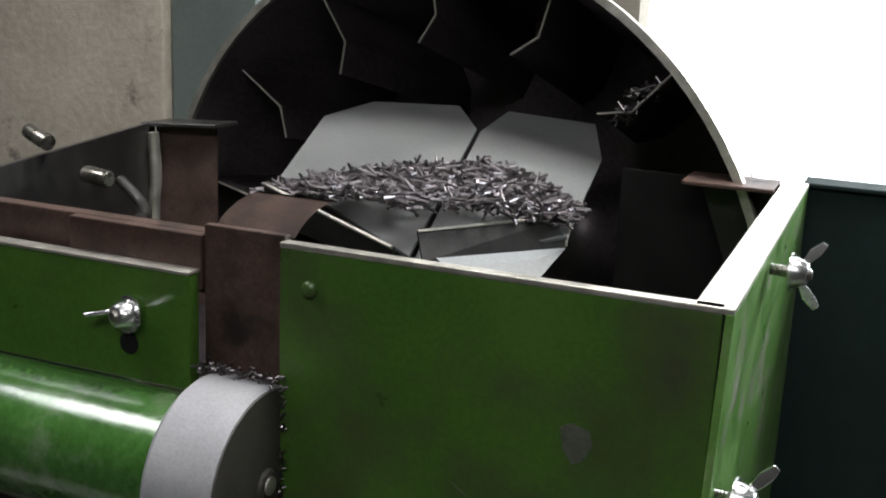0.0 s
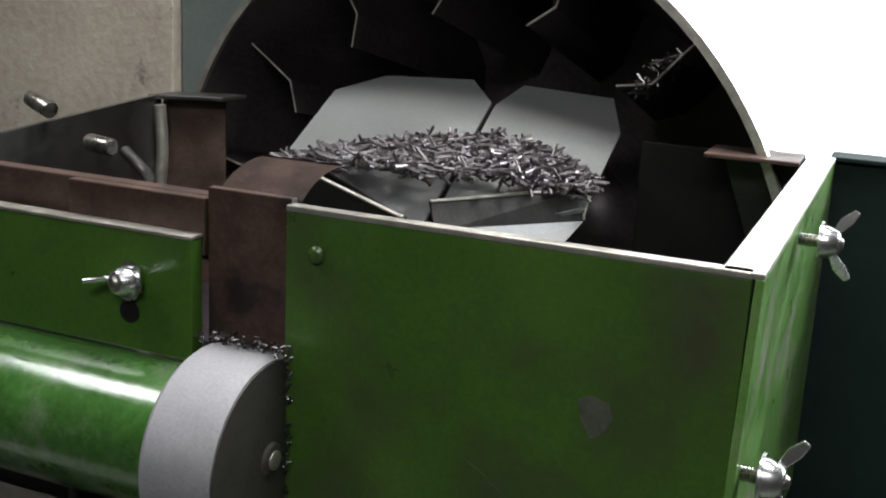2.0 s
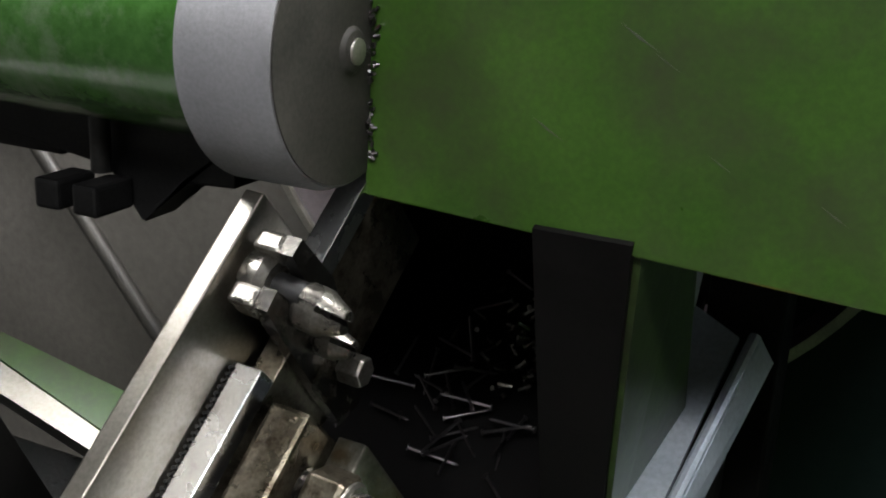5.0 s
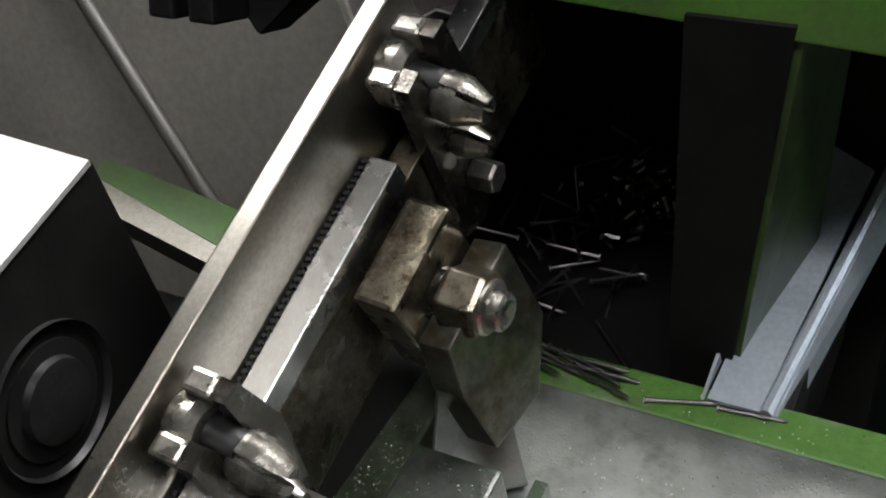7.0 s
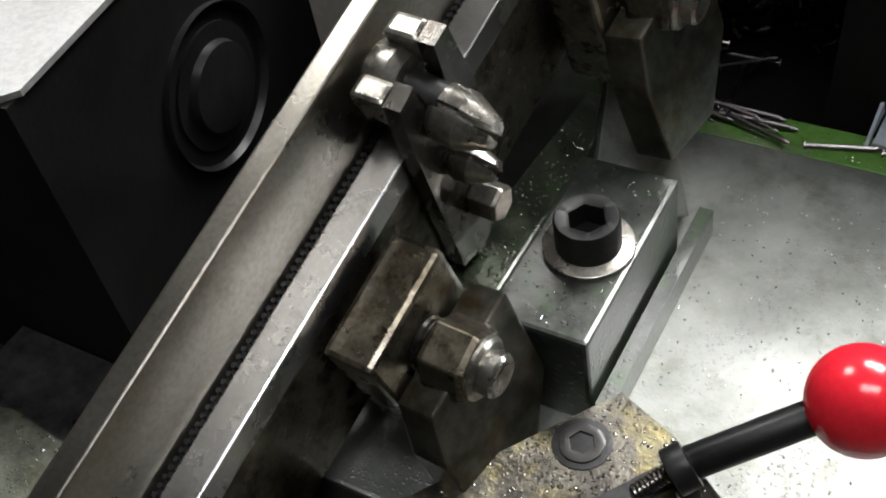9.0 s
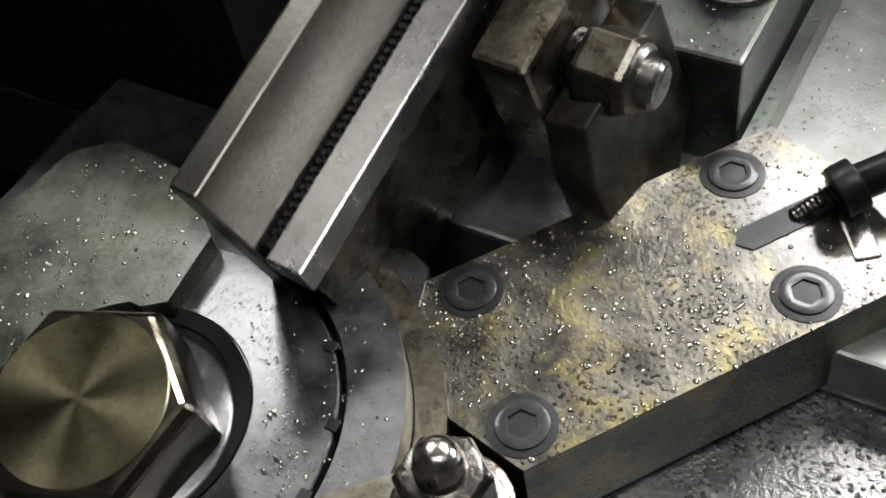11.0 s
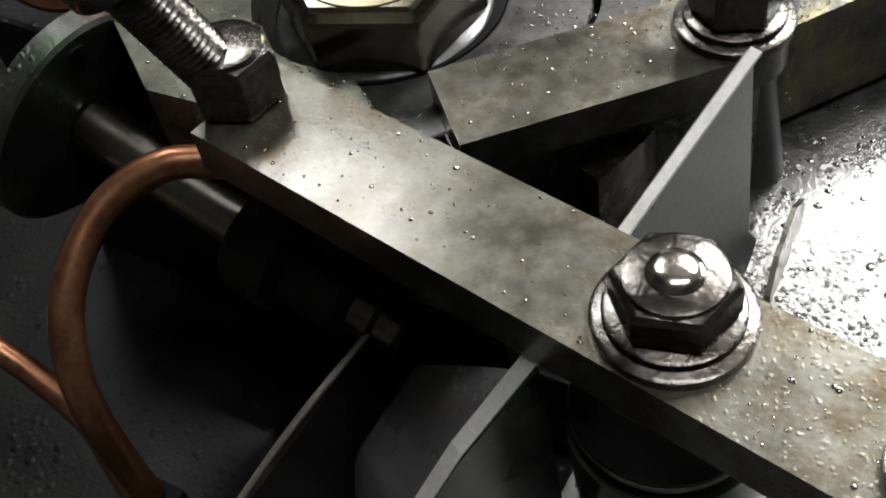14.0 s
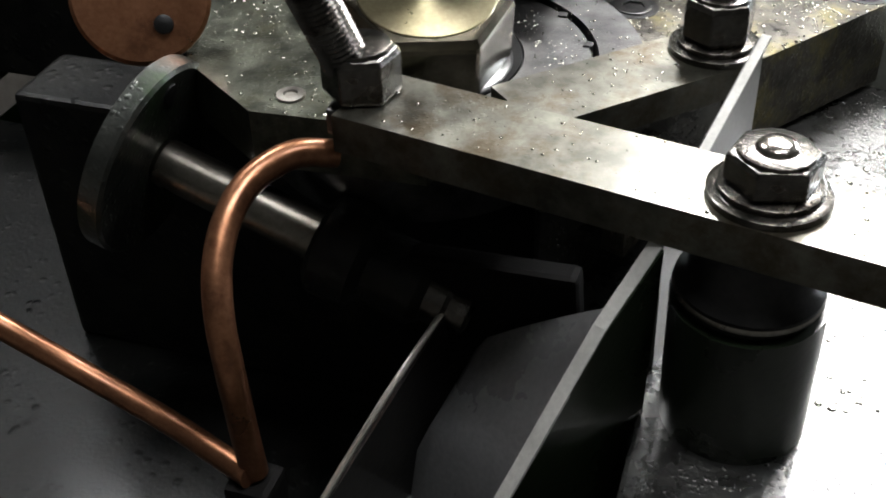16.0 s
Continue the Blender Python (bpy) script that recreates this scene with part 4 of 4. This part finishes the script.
P0 = Vector((-0.414, 0.648))


def on_plate(u, v):
    return P0 + PU * u + PV * v


sp = thing("die_holder", BED, (-0.34, 0.69, 0.58), "oily stained steel die holder plate with counterbored screws", "plate")
pts = [on_plate(0, 0), on_plate(0.161, 0), on_plate(0.168, 0.030), on_plate(0.168, 0.088), on_plate(0.005, 0.088), on_plate(-0.010, 0.054)]
part("plate", prism([tuple(p) for p in pts], 0.578, 0.623, 0.0015), PLATE, sp)
for c in ((-0.324, 0.748), (-0.391, 0.658), (-0.281, 0.704), (-0.348, 0.615)):
    part("counterbore", lathe((*c, 0.6228), (*c, 1), [(0, 0.0125), (0.0006, 0.0125), (0.0008, 0.0105)], 28), BLACK, sp, "dark counterbore ring", smooth=40)
    socket_head("screw", (*c, 0.6225), (0, 0, 1), 0.0095, 0.002, sp, DARK)
a0, a1 = Vector((-0.3085, 0.7185)), Vector((-0.2875, 0.7475))
dn = (a1 - a0).normalized()
nn = Vector((-dn.y, dn.x)) * 0.0055
part("slot", prism([tuple(a0 + nn), tuple(a0 - dn * 0.004), tuple(a0 - nn), tuple(a1 - nn), tuple(a1 + nn)], 0.6225, 0.6236, 0), BLACK, sp, "dark lever slot")

lev = thing("clamp_lever", BED, (-0.26, 0.765, 0.62), "black clamp lever with a glossy red ball knob", "lever")
part("thread", threaded((-0.296, 0.7365, 0.6215), (-0.284, 0.7475, 0.631), 0.0042), NUT, lev, smooth=30)
part("arm", rod((-0.284, 0.7475, 0.631), (-0.241, 0.778, 0.651), 0.0070, 20, bev=0.001), BLACK, lev, smooth=40)
bm = bmesh.new()
bmesh.ops.create_uvsphere(bm, u_segments=40, v_segments=24, radius=0.0215)
bmesh.ops.translate(bm, verts=bm.verts, vec=(-0.226, 0.786, 0.659))
part("ball_knob", bm, RED, lev, "glossy red ball", smooth=80)
part("collar", rod((-0.284, 0.743, 0.634), (-0.278, 0.749, 0.637), 0.010, 20, bev=0.001), BLACK, lev, smooth=40)
part("lock_plate", slab([(-0.292, 0.758, 0.624), (-0.284, 0.764, 0.624), (-0.262, 0.730, 0.624), (-0.270, 0.724, 0.624)], 0.012, 0.001), STEEL, lev)

# ---- rotary die ----
DC = Vector((-0.468, 0.553))
die = thing("rotary_die", BED, (*DC, 0.60), "oily grey rotary die with notched rim and a large hexagon bolt", "die")
prof = [(0, 0.070), (0.035, 0.0755), (0.0395, 0.0755), (0.040, 0.0748), (0.040, 0.046), (0.0385, 0.0455), (0.0385, 0.02)]
part("disc", lathe((*DC, 0.60), (*DC, 1), prof, 80), DIE, die, smooth=30)
part("ring_groove", lathe((*DC, 0.6395), (*DC, 1), [(0, 0.0395), (0.0008, 0.0395), (0.0008, 0.0452), (0, 0.0452)], 72), PIT, die, "groove shade drawn as a flat black ring", smooth=30)
part("hex_bolt", hex_nut((-0.463, 0.547, 0.640), (-0.4595, 0.5415, 0.6745), 0.0645, 22), BOLT, die, "large brass-toned hexagon bolt head")
part("turned_face", lathe((-0.4595, 0.5415, 0.6745), (-0.4560, 0.5360, 0.709), [(0, 0.0290), (0.0005, 0.0286), (0.0005, 0.0005)], 72), TURNED, die, "turned bolt face with a fine circular grain")
part("washer", lathe((-0.465, 0.549, 0.6385), (-0.465, 0.549, 1), [(0, 0.0392), (0.002, 0.0392), (0.003, 0.038)], 60), DIE, die, smooth=40)
for a in (64, 46, 22, 2, -14):
    c = DC + Vector((math.cos(radians(a)), math.sin(radians(a)))) * 0.0748
    part("notch", box(c.x - 0.0022, c.x + 0.0022, c.y - 0.0022, c.y + 0.0022, 0.632, 0.6408, 0.0004), BLACK, die)
seg = thing("die_segment", BED, (-0.40, 0.62, 0.59), "curved grey die segment facing the rotary die", "die")
arc = [DC + Vector((math.cos(radians(a)), math.sin(radians(a)))) * 0.0785 for a in range(-22, 83, 5)]
arc += [DC + Vector((math.cos(radians(a)), math.sin(radians(a)))) * 0.0985 for a in range(80, -25, -5)]
part("segment", prism([tuple(p) for p in arc], 0.59, 0.641, 0.001), DIE, seg)
part("backing", prism([tuple(DC + Vector((math.cos(radians(a)), math.sin(radians(a)))) * r) for r, rng in ((0.0990, range(-22, 70, 6)), (0.110, range(68, -24, -6))) for a in rng], 0.58, 0.626, 0.001), BRASSY, seg)

base = thing("mounting_plate", BED, (-0.5, 0.55, 0.50), "oily greenish steel base plate round the die", "base plate")
part("plate", prism([(-0.60, 0.60), (-0.572, 0.535), (-0.43, 0.495), (-0.395, 0.52), (-0.38, 0.56), (-0.41, 0.66), (-0.50, 0.70), (-0.60, 0.70)], 0.612, 0.6245, 0.0015), DIE, base)
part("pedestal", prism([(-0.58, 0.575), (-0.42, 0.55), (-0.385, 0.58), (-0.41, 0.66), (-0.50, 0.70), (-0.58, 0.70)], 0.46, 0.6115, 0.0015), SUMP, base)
ring = [(-0.465 + 0.0462 * math.cos(radians(a)), 0.549 + 0.0462 * math.sin(radians(a))) for a in range(121, 268, 7)]
top_plate = [(-0.4795, 0.6253), (-0.4759, 0.5942), (-0.4840, 0.5885)] + ring + [(-0.4467, 0.5030), (-0.4345, 0.4944), (-0.4400, 0.478), (-0.5114, 0.4737), (-0.553, 0.503), (-0.566, 0.522), (-0.572, 0.545), (-0.5626, 0.6382), (-0.5464, 0.6517), (-0.5082, 0.6476)]
part("top_plate", prism(top_plate, 0.6250, 0.650, 0.0012), TOPPLATE, base, "oil-wet grey-green plate with chamfered corners")
part("corner_washer", lathe((-0.500, 0.489, 0.650), (-0.500, 0.489, 1), [(0, 0.006), (0.001, 0.006), (0.0012, 0.003), (0.0004, 0.0025)], 20), STEEL, base, smooth=40)

# ---- arm, bar, studs ----


def flat_bar(name, a, b, width, w0, w1, material, label, cut=0.0):
    a, b = Vector(a), Vector(b)
    d = (b - a).normalized()
    n = Vector((-d.y, d.x)) * width / 2
    t = thing(name, BED, ((a.x + b.x) / 2, (a.y + b.y) / 2, w0), label, "bar")
    part("bar", prism([tuple(a + n + d * cut), tuple(a - n), tuple(b - n), tuple(b + n)], w0, w1, 0.001), material, t)
    return t


def stud_nut(name, c, top, w0, af, label, w_rod, tall=0.36, turn=10.0):
    """Washers, a chamfered nut with a round shoulder, and a rounded stud end."""
    t = thing(name, BED, (*c, w0), label, "nut")
    part("washer", lathe((*c, w0), (*c, 1), [(0, af * 0.74), (0.0025, af * 0.74), (0.003, af * 0.70)], 40), NUT, t, smooth=40)
    part("spring_washer", lathe((*c, w0 + 0.003), (*c, 1), [(0, af * 0.63), (0.0022, af * 0.63), (0.0026, af * 0.60)], 32), NUT, t, smooth=40)
    h = af * tall
    part("nut", hex_nut((*c, w0 + 0.0055), (*c, w0 + 0.0055 + h), af, turn), NUT, t)
    part("shoulder", lathe((*c, w0 + 0.0054 + h), (*c, 1), [(0, af * 0.46), (0.0012, af * 0.45), (0.0016, af * 0.40)], 32), NUT, t, smooth=40)
    k = top - w0 - 0.0055 - h
    part("stud", lathe((*c, w0 + 0.0055 + h), (*c, 1), [(0, w_rod), (k * 0.45, w_rod), (k * 0.75, w_rod * 0.86), (k * 0.93, w_rod * 0.6), (k, w_rod * 0.3)], 28), STUD, t, smooth=50)
    return t


flat_bar("stripper_arm", (-0.411, 0.499), (-0.344, 0.566), 0.036, 0.640, 0.6535, BAR, "oily flat steel arm reaching over the die", 0.0)
stud_nut("arm_nut", (-0.3435, 0.5665), 0.6905, 0.6535, 0.0255, "domed stud and nut on the flat arm", 0.0076, 0.70, 25.0)
rot_end = rod((-0.344, 0.566, 0.6405), (-0.344, 0.566, 0.6530), 0.0178, 36)
arm_ob = [o for o in bpy.data.objects if o.name == "stripper_arm"][0]
part("rounded_end", rot_end, BAR, arm_ob, "rounded arm end", smooth=40)
part("shoe", prism([(-0.425, 0.512), (-0.400, 0.488), (-0.385, 0.502), (-0.405, 0.528)], 0.6265, 0.6395, 0.001), BAR, arm_ob)
part("packing", box(-0.36, -0.335, 0.556, 0.578, 0.632, 0.6398, 0.001), DARK, arm_ob)
pin = thing("arm_pin", BED, (-0.335, 0.575, 0.574), "dark round pin carrying the flat arm", "pin")
part("pin", rod((-0.3375, 0.5835, 0.5735), (-0.342, 0.569, 0.640), 0.0112, 32), BLACK, pin, smooth=40)

flat_bar("cross_bar", (-0.4605, 0.465), (-0.225, 0.421), 0.036, 0.656, 0.671, BAR, "oil-stained flat steel cross bar", 0.0)
stud_nut("bar_nut", (-0.3135, 0.4395), 0.6910, 0.671, 0.0265, "oily stud and nut with a washer on the cross bar", 0.0068, 0.40, 14.0)
stud_nut("bar_end_nut", (-0.243, 0.426), 0.689, 0.671, 0.026, "stud and washer at the end of the cross bar", 0.0085)
adj = thing("adjusting_screw", BED, (-0.459, 0.466, 0.671), "long threaded adjusting screw with a locking nut", "screw")
AD = Vector((-0.25, -0.30, 1.0)).normalized()
AB = Vector((-0.459, 0.466, 0.671))
part("nut", hex_nut(AB, AB + Vector((0, 0, 0.018)), 0.0255, 20), NUT, adj)
part("nut_shoulder", lathe(AB + Vector((0, 0, 0.018)), AB + Vector((0, 0, 1)), [(0, 0.0118), (0.0014, 0.0112), (0.0018, 0.0095)], 28), NUT, adj, smooth=40)
part("rod", threaded(AB + AD * 0.004, AB + AD * 0.060, 0.0088, 0.0021), NUT, adj, smooth=30)
socket_head("head", AB + AD * 0.056, AD, 0.0145, 0.022, adj, NUT)
col = thing("bush_column", BED, (-0.313, 0.440, 0.50), "dark green bush column under the cross bar", "column")
part("column", rod((-0.310, 0.446, 0.47), (-0.314, 0.438, 0.632), 0.026, 40), DEEP_GREEN, col, smooth=40)
part("collar", lathe((-0.3145, 0.4385, 0.632), (-0.3145, 0.4385, 1), [(0, 0.0235), (0.004, 0.0245), (0.006, 0.0245), (0.010, 0.021), (0.024, 0.0195)], 48), BLACK, col, smooth=40)
part("collar_lip", lathe((-0.3145, 0.4385, 0.6345), (-0.3145, 0.4385, 1), [(0, 0.0246), (0.0012, 0.0251), (0.0022, 0.0246)], 48, False), STEEL, col, "worn bright lip", smooth=60)

blade = thing("deflector_blade", BED, (-0.325, 0.50, 0.574), "thin bright triangular deflector blade standing on the bed", "blade")
part("blade", slab([(-0.3235, 0.520, 0.684), (-0.3215, 0.531, 0.600), (-0.3222, 0.538, 0.590), (-0.3225, 0.532, 0.572), (-0.3330, 0.500, 0.572), (-0.3420, 0.455, 0.574), (-0.3446, 0.445, 0.651)], 0.0022), SHEET, blade)
part("edge", slab([(-0.3247, 0.521, 0.6848), (-0.3215, 0.520, 0.6848), (-0.3427, 0.4445, 0.6518), (-0.3459, 0.4455, 0.6518)], 0.0012), CUT, blade, "bright folded edge")
fin = thing("guide_fin", BED, (-0.314, 0.55, 0.574), "small upright steel guide fin on the bed", "fin")
part("fin", slab([(-0.3135, 0.524, 0.572), (-0.3125, 0.545, 0.572), (-0.3140, 0.562, 0.572), (-0.3165, 0.567, 0.583), (-0.3150, 0.556, 0.590), (-0.3135, 0.535, 0.588), (-0.3140, 0.524, 0.580)], 0.002), STEEL, fin)
back = thing("back_web", BED, (-0.37, 0.52, 0.50), "dark cast web below the flat arm", "web")
part("web_foot", box(-0.41, -0.33, 0.50, 0.515, 0.47, 0.52, 0.002), DARK, back)
part("web", slab([(-0.405, 0.515, 0.50), (-0.335, 0.565, 0.50), (-0.335, 0.565, 0.638), (-0.405, 0.515, 0.638)], 0.006), CAST, back)

# ---- shaft, discs, copper tubes, discharge chute ----
sh = thing("drive_shaft", BED, (-0.50, 0.485, 0.58), "polished steel shaft through a dark round flange", "shaft")
SA = Vector((-0.559, 0.4785, 0.6155))
SD = Vector((0.957, -0.08, -0.28)).normalized()
FU = Vector((0.28, 0.04, 0.957)).normalized()
FU = (FU - SD * FU.dot(SD)).normalized()
part("shaft", lathe(SA, SA + SD, [(0, 0.0096), (0.002, 0.0102), (0.0025, 0.0105), (0.088, 0.0105)], 40), RAILM, sh, smooth=30)
part("flange", lathe(SA - SD * 0.010, SA, [(0, 0.044), (0.0085, 0.044), (0.010, 0.0425)], 64), CLAMPM, sh, "dark scratched flange", smooth=35)
part("flange_hole", lathe(SA + FU * 0.034, SA + FU * 0.034 + SD, [(0, 0.0048), (0.0008, 0.0048), (0.001, 0.003)], 20), BLACK, sh)
part("collar", lathe(SA + SD * 0.078, SA + SD, [(0, 0.019), (0.003, 0.0225), (0.020, 0.0225), (0.024, 0.0165), (0.046, 0.0165), (0.050, 0.013)], 40), SUMP, sh, "black oily collar", smooth=35)
part("collar_sleeve", lathe(SA + SD * 0.126, SA + SD, [(0, 0.013), (0.010, 0.013), (0.012, 0.0115), (0.020, 0.0115), (0.022, 0.009)], 32), NUT, sh, smooth=35)
part("fork", slab([(-0.445, 0.475, 0.60), (-0.375, 0.472, 0.605), (-0.372, 0.472, 0.57), (-0.40, 0.472, 0.555), (-0.445, 0.475, 0.56)], -0.012, 0.003), PIT, sh)
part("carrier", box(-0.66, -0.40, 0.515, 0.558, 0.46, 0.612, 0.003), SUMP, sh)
cd = thing("copper_disc", BED, (-0.59, 0.505, 0.62), "copper coloured round cover with a small screw", "cover")
DN = Vector((0.45, -0.72, 0.53)).normalized()
DP = Vector((-0.5776, 0.5144, 0.6714))
part("disc", lathe(DP, DP + DN, [(0, 0.029), (0.005, 0.029), (0.0065, 0.0275)], 48), COPPER, cd, "polished copper face", smooth=35)
part("stem", rod(DP, DP - DN * 0.06, 0.018, 24), SUMP, cd)
SP = DP + DN * 0.0065 + Vector((0.010, -0.002, -0.0112))
part("screw", lathe(SP, SP + DN, [(0, 0.0042), (0.0022, 0.004), (0.003, 0.0018)], 18), BLACK, cd, smooth=40)
cu = thing("copper_oil_tube", BED, (-0.50, 0.44, 0.46), "bent copper oil tube hooking under the cross bar", "tube")
part("tube", tube([(-0.4672, 0.4564, 0.6490), (-0.4800, 0.4460, 0.6525), (-0.4900, 0.4313, 0.6490), (-0.4925, 0.4150, 0.6425), (-0.4905, 0.4005, 0.6330), (-0.4865, 0.3900, 0.6200), (-0.4825, 0.3840, 0.6030), (-0.4805, 0.3825, 0.5760), (-0.4795, 0.3830, 0.5500)], 0.0054), COPPER, cu, smooth=80)
part("run_tube", tube([(-0.4788, 0.3790, 0.5520), (-0.500, 0.3880, 0.5500), (-0.5255, 0.3982, 0.5485), (-0.5634, 0.4027, 0.5600), (-0.5936, 0.3985, 0.5815), (-0.66, 0.392, 0.625)], 0.0050), COPPER, cu, smooth=80)
part("stand", box(-0.489, -0.470, 0.373, 0.391, 0.45, 0.548, 0.003), PIT, cu)
dis = thing("discharge_chute", BED, (-0.42, 0.40, 0.46), "dark sheet steel discharge chute with bright cut edges", "chute")
RIM = [Vector((-0.345, 0.426, 0.6545)), Vector((-0.3575, 0.405, 0.634)), Vector((-0.381, 0.3665, 0.581)), Vector((-0.403, 0.330, 0.531))]
part("right_side", slab([RIM[0], RIM[1], RIM[2], RIM[3], (-0.403, 0.345, 0.462), (-0.345, 0.440, 0.462)], 0.002), DEEP_GREEN, dis)
part("right_edge", joined(*[slab([a + Vector((-0.0022, 0.0012, 0.0006)), a + Vector((0.0022, -0.0012, 0.0006)), b + Vector((0.0022, -0.0012, 0.0006)), b + Vector((-0.0022, 0.0012, 0.0006))], 0.0014) for a, b in zip(RIM, RIM[1:])]), CUT, dis, "bright bare cut edge")
part("left_edge", tube([(-0.428, 0.458, 0.580), (-0.440, 0.416, 0.565), (-0.456, 0.372, 0.536)], 0.0014, 8), EDGE, dis)
bm = bmesh.new()
ROWS = []
for k in range(8):
    f = k / 7
    a = Vector((-0.360, 0.4525, 0.6035)).lerp(Vector((-0.412, 0.4575, 0.5655)), min(1, f / 0.6)) + Vector((-0.010, 0, -0.022)) * max(0, f - 0.6) / 0.4 + Vector((0, 0, 0.004)) * math.sin(math.pi * f)
    b = Vector((-0.378, 0.4124, 0.566)).lerp(Vector((-0.424, 0.4352, 0.5420)), min(1, f / 0.6)) + Vector((-0.010, 0, -0.022)) * max(0, f - 0.6) / 0.4 + Vector((0, 0, 0.004)) * math.sin(math.pi * f)
    ROWS.append([bm.verts.new(a), bm.verts.new(b), bm.verts.new(b + Vector((-0.004, -0.010, -0.045)))])
for a, b in zip(ROWS, ROWS[1:]):
    for i in range(2):
        bm.faces.new((a[i], a[i + 1], b[i + 1], b[i]))
bmesh.ops.solidify(bm, geom=bm.faces[:], thickness=0.002)
part("floor", bm, CHUTE, dis, "smooth grey chute floor, paler as a lit patch", smooth=40)
part("lower_floor", slab([(-0.436, 0.428, 0.500), (-0.384, 0.400, 0.515), (-0.405, 0.345, 0.455), (-0.472, 0.372, 0.455)], 0.002), TRAY, dis)
part("left_side", slab([(-0.428, 0.459, 0.580), (-0.456, 0.373, 0.536), (-0.456, 0.373, 0.46), (-0.428, 0.459, 0.46)], 0.002), DARK, dis)

foot = thing("foot_block", BED, (-0.60, 0.70, 0.585), "dark oily foot block with a recessed socket screw", "block")
part("block", prism([(-0.64, 0.655), (-0.515, 0.655), (-0.515, 0.725), (-0.56, 0.75), (-0.64, 0.75)], 0.53, 0.590, 0.002), SUMP, foot)
part("bore", lathe((-0.555, 0.703, 0.5905), (-0.555, 0.703, 1), [(0, 0.016), (0.0008, 0.016), (0.001, 0.0145)], 32), BLACK, foot, smooth=40)
socket_head("screw", (-0.555, 0.703, 0.589), (0, 0, 1), 0.0125, 0.004, foot, BLACK)
bar_ob = [o for o in bpy.data.objects if o.name == "cross_bar"][0]
part("end_pad", box(-0.470, -0.4612, 0.455, 0.480, 0.657, 0.668, 0.002), DIE, bar_ob, "grey end pad")
part("spacer", lathe((-0.458, 0.468, 0.6505), (-0.458, 0.468, 1), [(0, 0.012), (0.0052, 0.012)], 28), NUT, bar_ob, smooth=40)

# ---- oil droplets ----


def inside(p, poly):
    """Whether a point lies in a flat polygon."""
    hit = False
    for (x0, y0), (x1, y1) in zip(poly, poly[1:] + poly[:1]):
        if (y0 > p[1]) != (y1 > p[1]) and p[0] < (x1 - x0) * (p[1] - y0) / (y1 - y0) + x0:
            hit = not hit
    return hit


def droplets(name, label, poly, w, count, small, large, patch):
    """Round beads of oil standing on a surface of the bed, thicker in some patches than in others."""
    xs, ys = [p[0] for p in poly], [p[1] for p in poly]
    vs, fs = [], []
    seeds = [(random.uniform(min(xs), max(xs)), random.uniform(min(ys), max(ys))) for k in range(patch)]
    made = tries = 0
    while made < count and tries < count * 30:
        tries += 1
        c = random.choice(seeds)
        p = (random.gauss(c[0], 0.016), random.gauss(c[1], 0.016)) if random.random() < 0.7 else (random.uniform(min(xs), max(xs)), random.uniform(min(ys), max(ys)))
        if not inside(p, poly):
            continue
        made += 1
        r = small + (large - small) * random.random() ** 3
        sx, sy = random.uniform(0.75, 1.3), random.uniform(0.75, 1.3)
        first = len(vs)
        for k, z in ((1.0, -0.05), (0.80, 0.20), (0.42, 0.33)):
            vs += [(p[0] + r * k * sx * math.cos(a * math.pi / 4), p[1] + r * k * sy * math.sin(a * math.pi / 4), w + r * z) for a in range(8)]
        vs.append((p[0], p[1], w + r * 0.37))
        for ring_ in range(2):
            for a in range(8):
                b = (a + 1) % 8
                fs.append((first + ring_ * 8 + a, first + ring_ * 8 + b, first + ring_ * 8 + 8 + b, first + ring_ * 8 + 8 + a))
        fs += [(first + 16 + a, first + 16 + (a + 1) % 8, first + 24) for a in range(8)]
    me = bpy.data.meshes.new(name)
    me.from_pydata(vs, [], fs)
    me.polygons.foreach_set("use_smooth", [True] * len(me.polygons))
    me.materials.append(OIL)
    ob = tagged(new(name, me), label, "oil", "", "stuff")
    ob.matrix_world = BED
    return ob


droplets("oil_droplets", "beads of oil on the die holder plate", [tuple(p) for p in pts], 0.6232, 800, 0.0003, 0.0011, 16)
droplets("oil_droplets", "beads of oil on the wet cast bed", [(-0.34, 0.45), (-0.17, 0.45), (-0.17, 0.68), (-0.34, 0.60)], 0.5742, 800, 0.0004, 0.0015, 14)
droplets("oil_droplets", "beads of oil on the plate round the die", top_plate, 0.6502, 420, 0.0003, 0.0010, 9)
droplets("oil_droplets", "beads of oil on the cross bar", [(-0.459, 0.484), (-0.458, 0.449), (-0.23, 0.405), (-0.23, 0.438)], 0.6712, 200, 0.0002, 0.0008, 5)
droplets("oil_droplets", "beads of oil on the flat arm", [(-0.42, 0.513), (-0.40, 0.490), (-0.345, 0.545), (-0.365, 0.570)], 0.6537, 90, 0.0002, 0.0008, 4)
droplets("oil_droplets", "beads of oil on the rotary die and its segment", [tuple(DC + Vector((math.cos(radians(a)), math.sin(radians(a)))) * r) for r, span in ((0.050, range(-20, 85, 8)), (0.095, range(80, -25, -8))) for a in span], 0.6412, 300, 0.0002, 0.0008, 7)
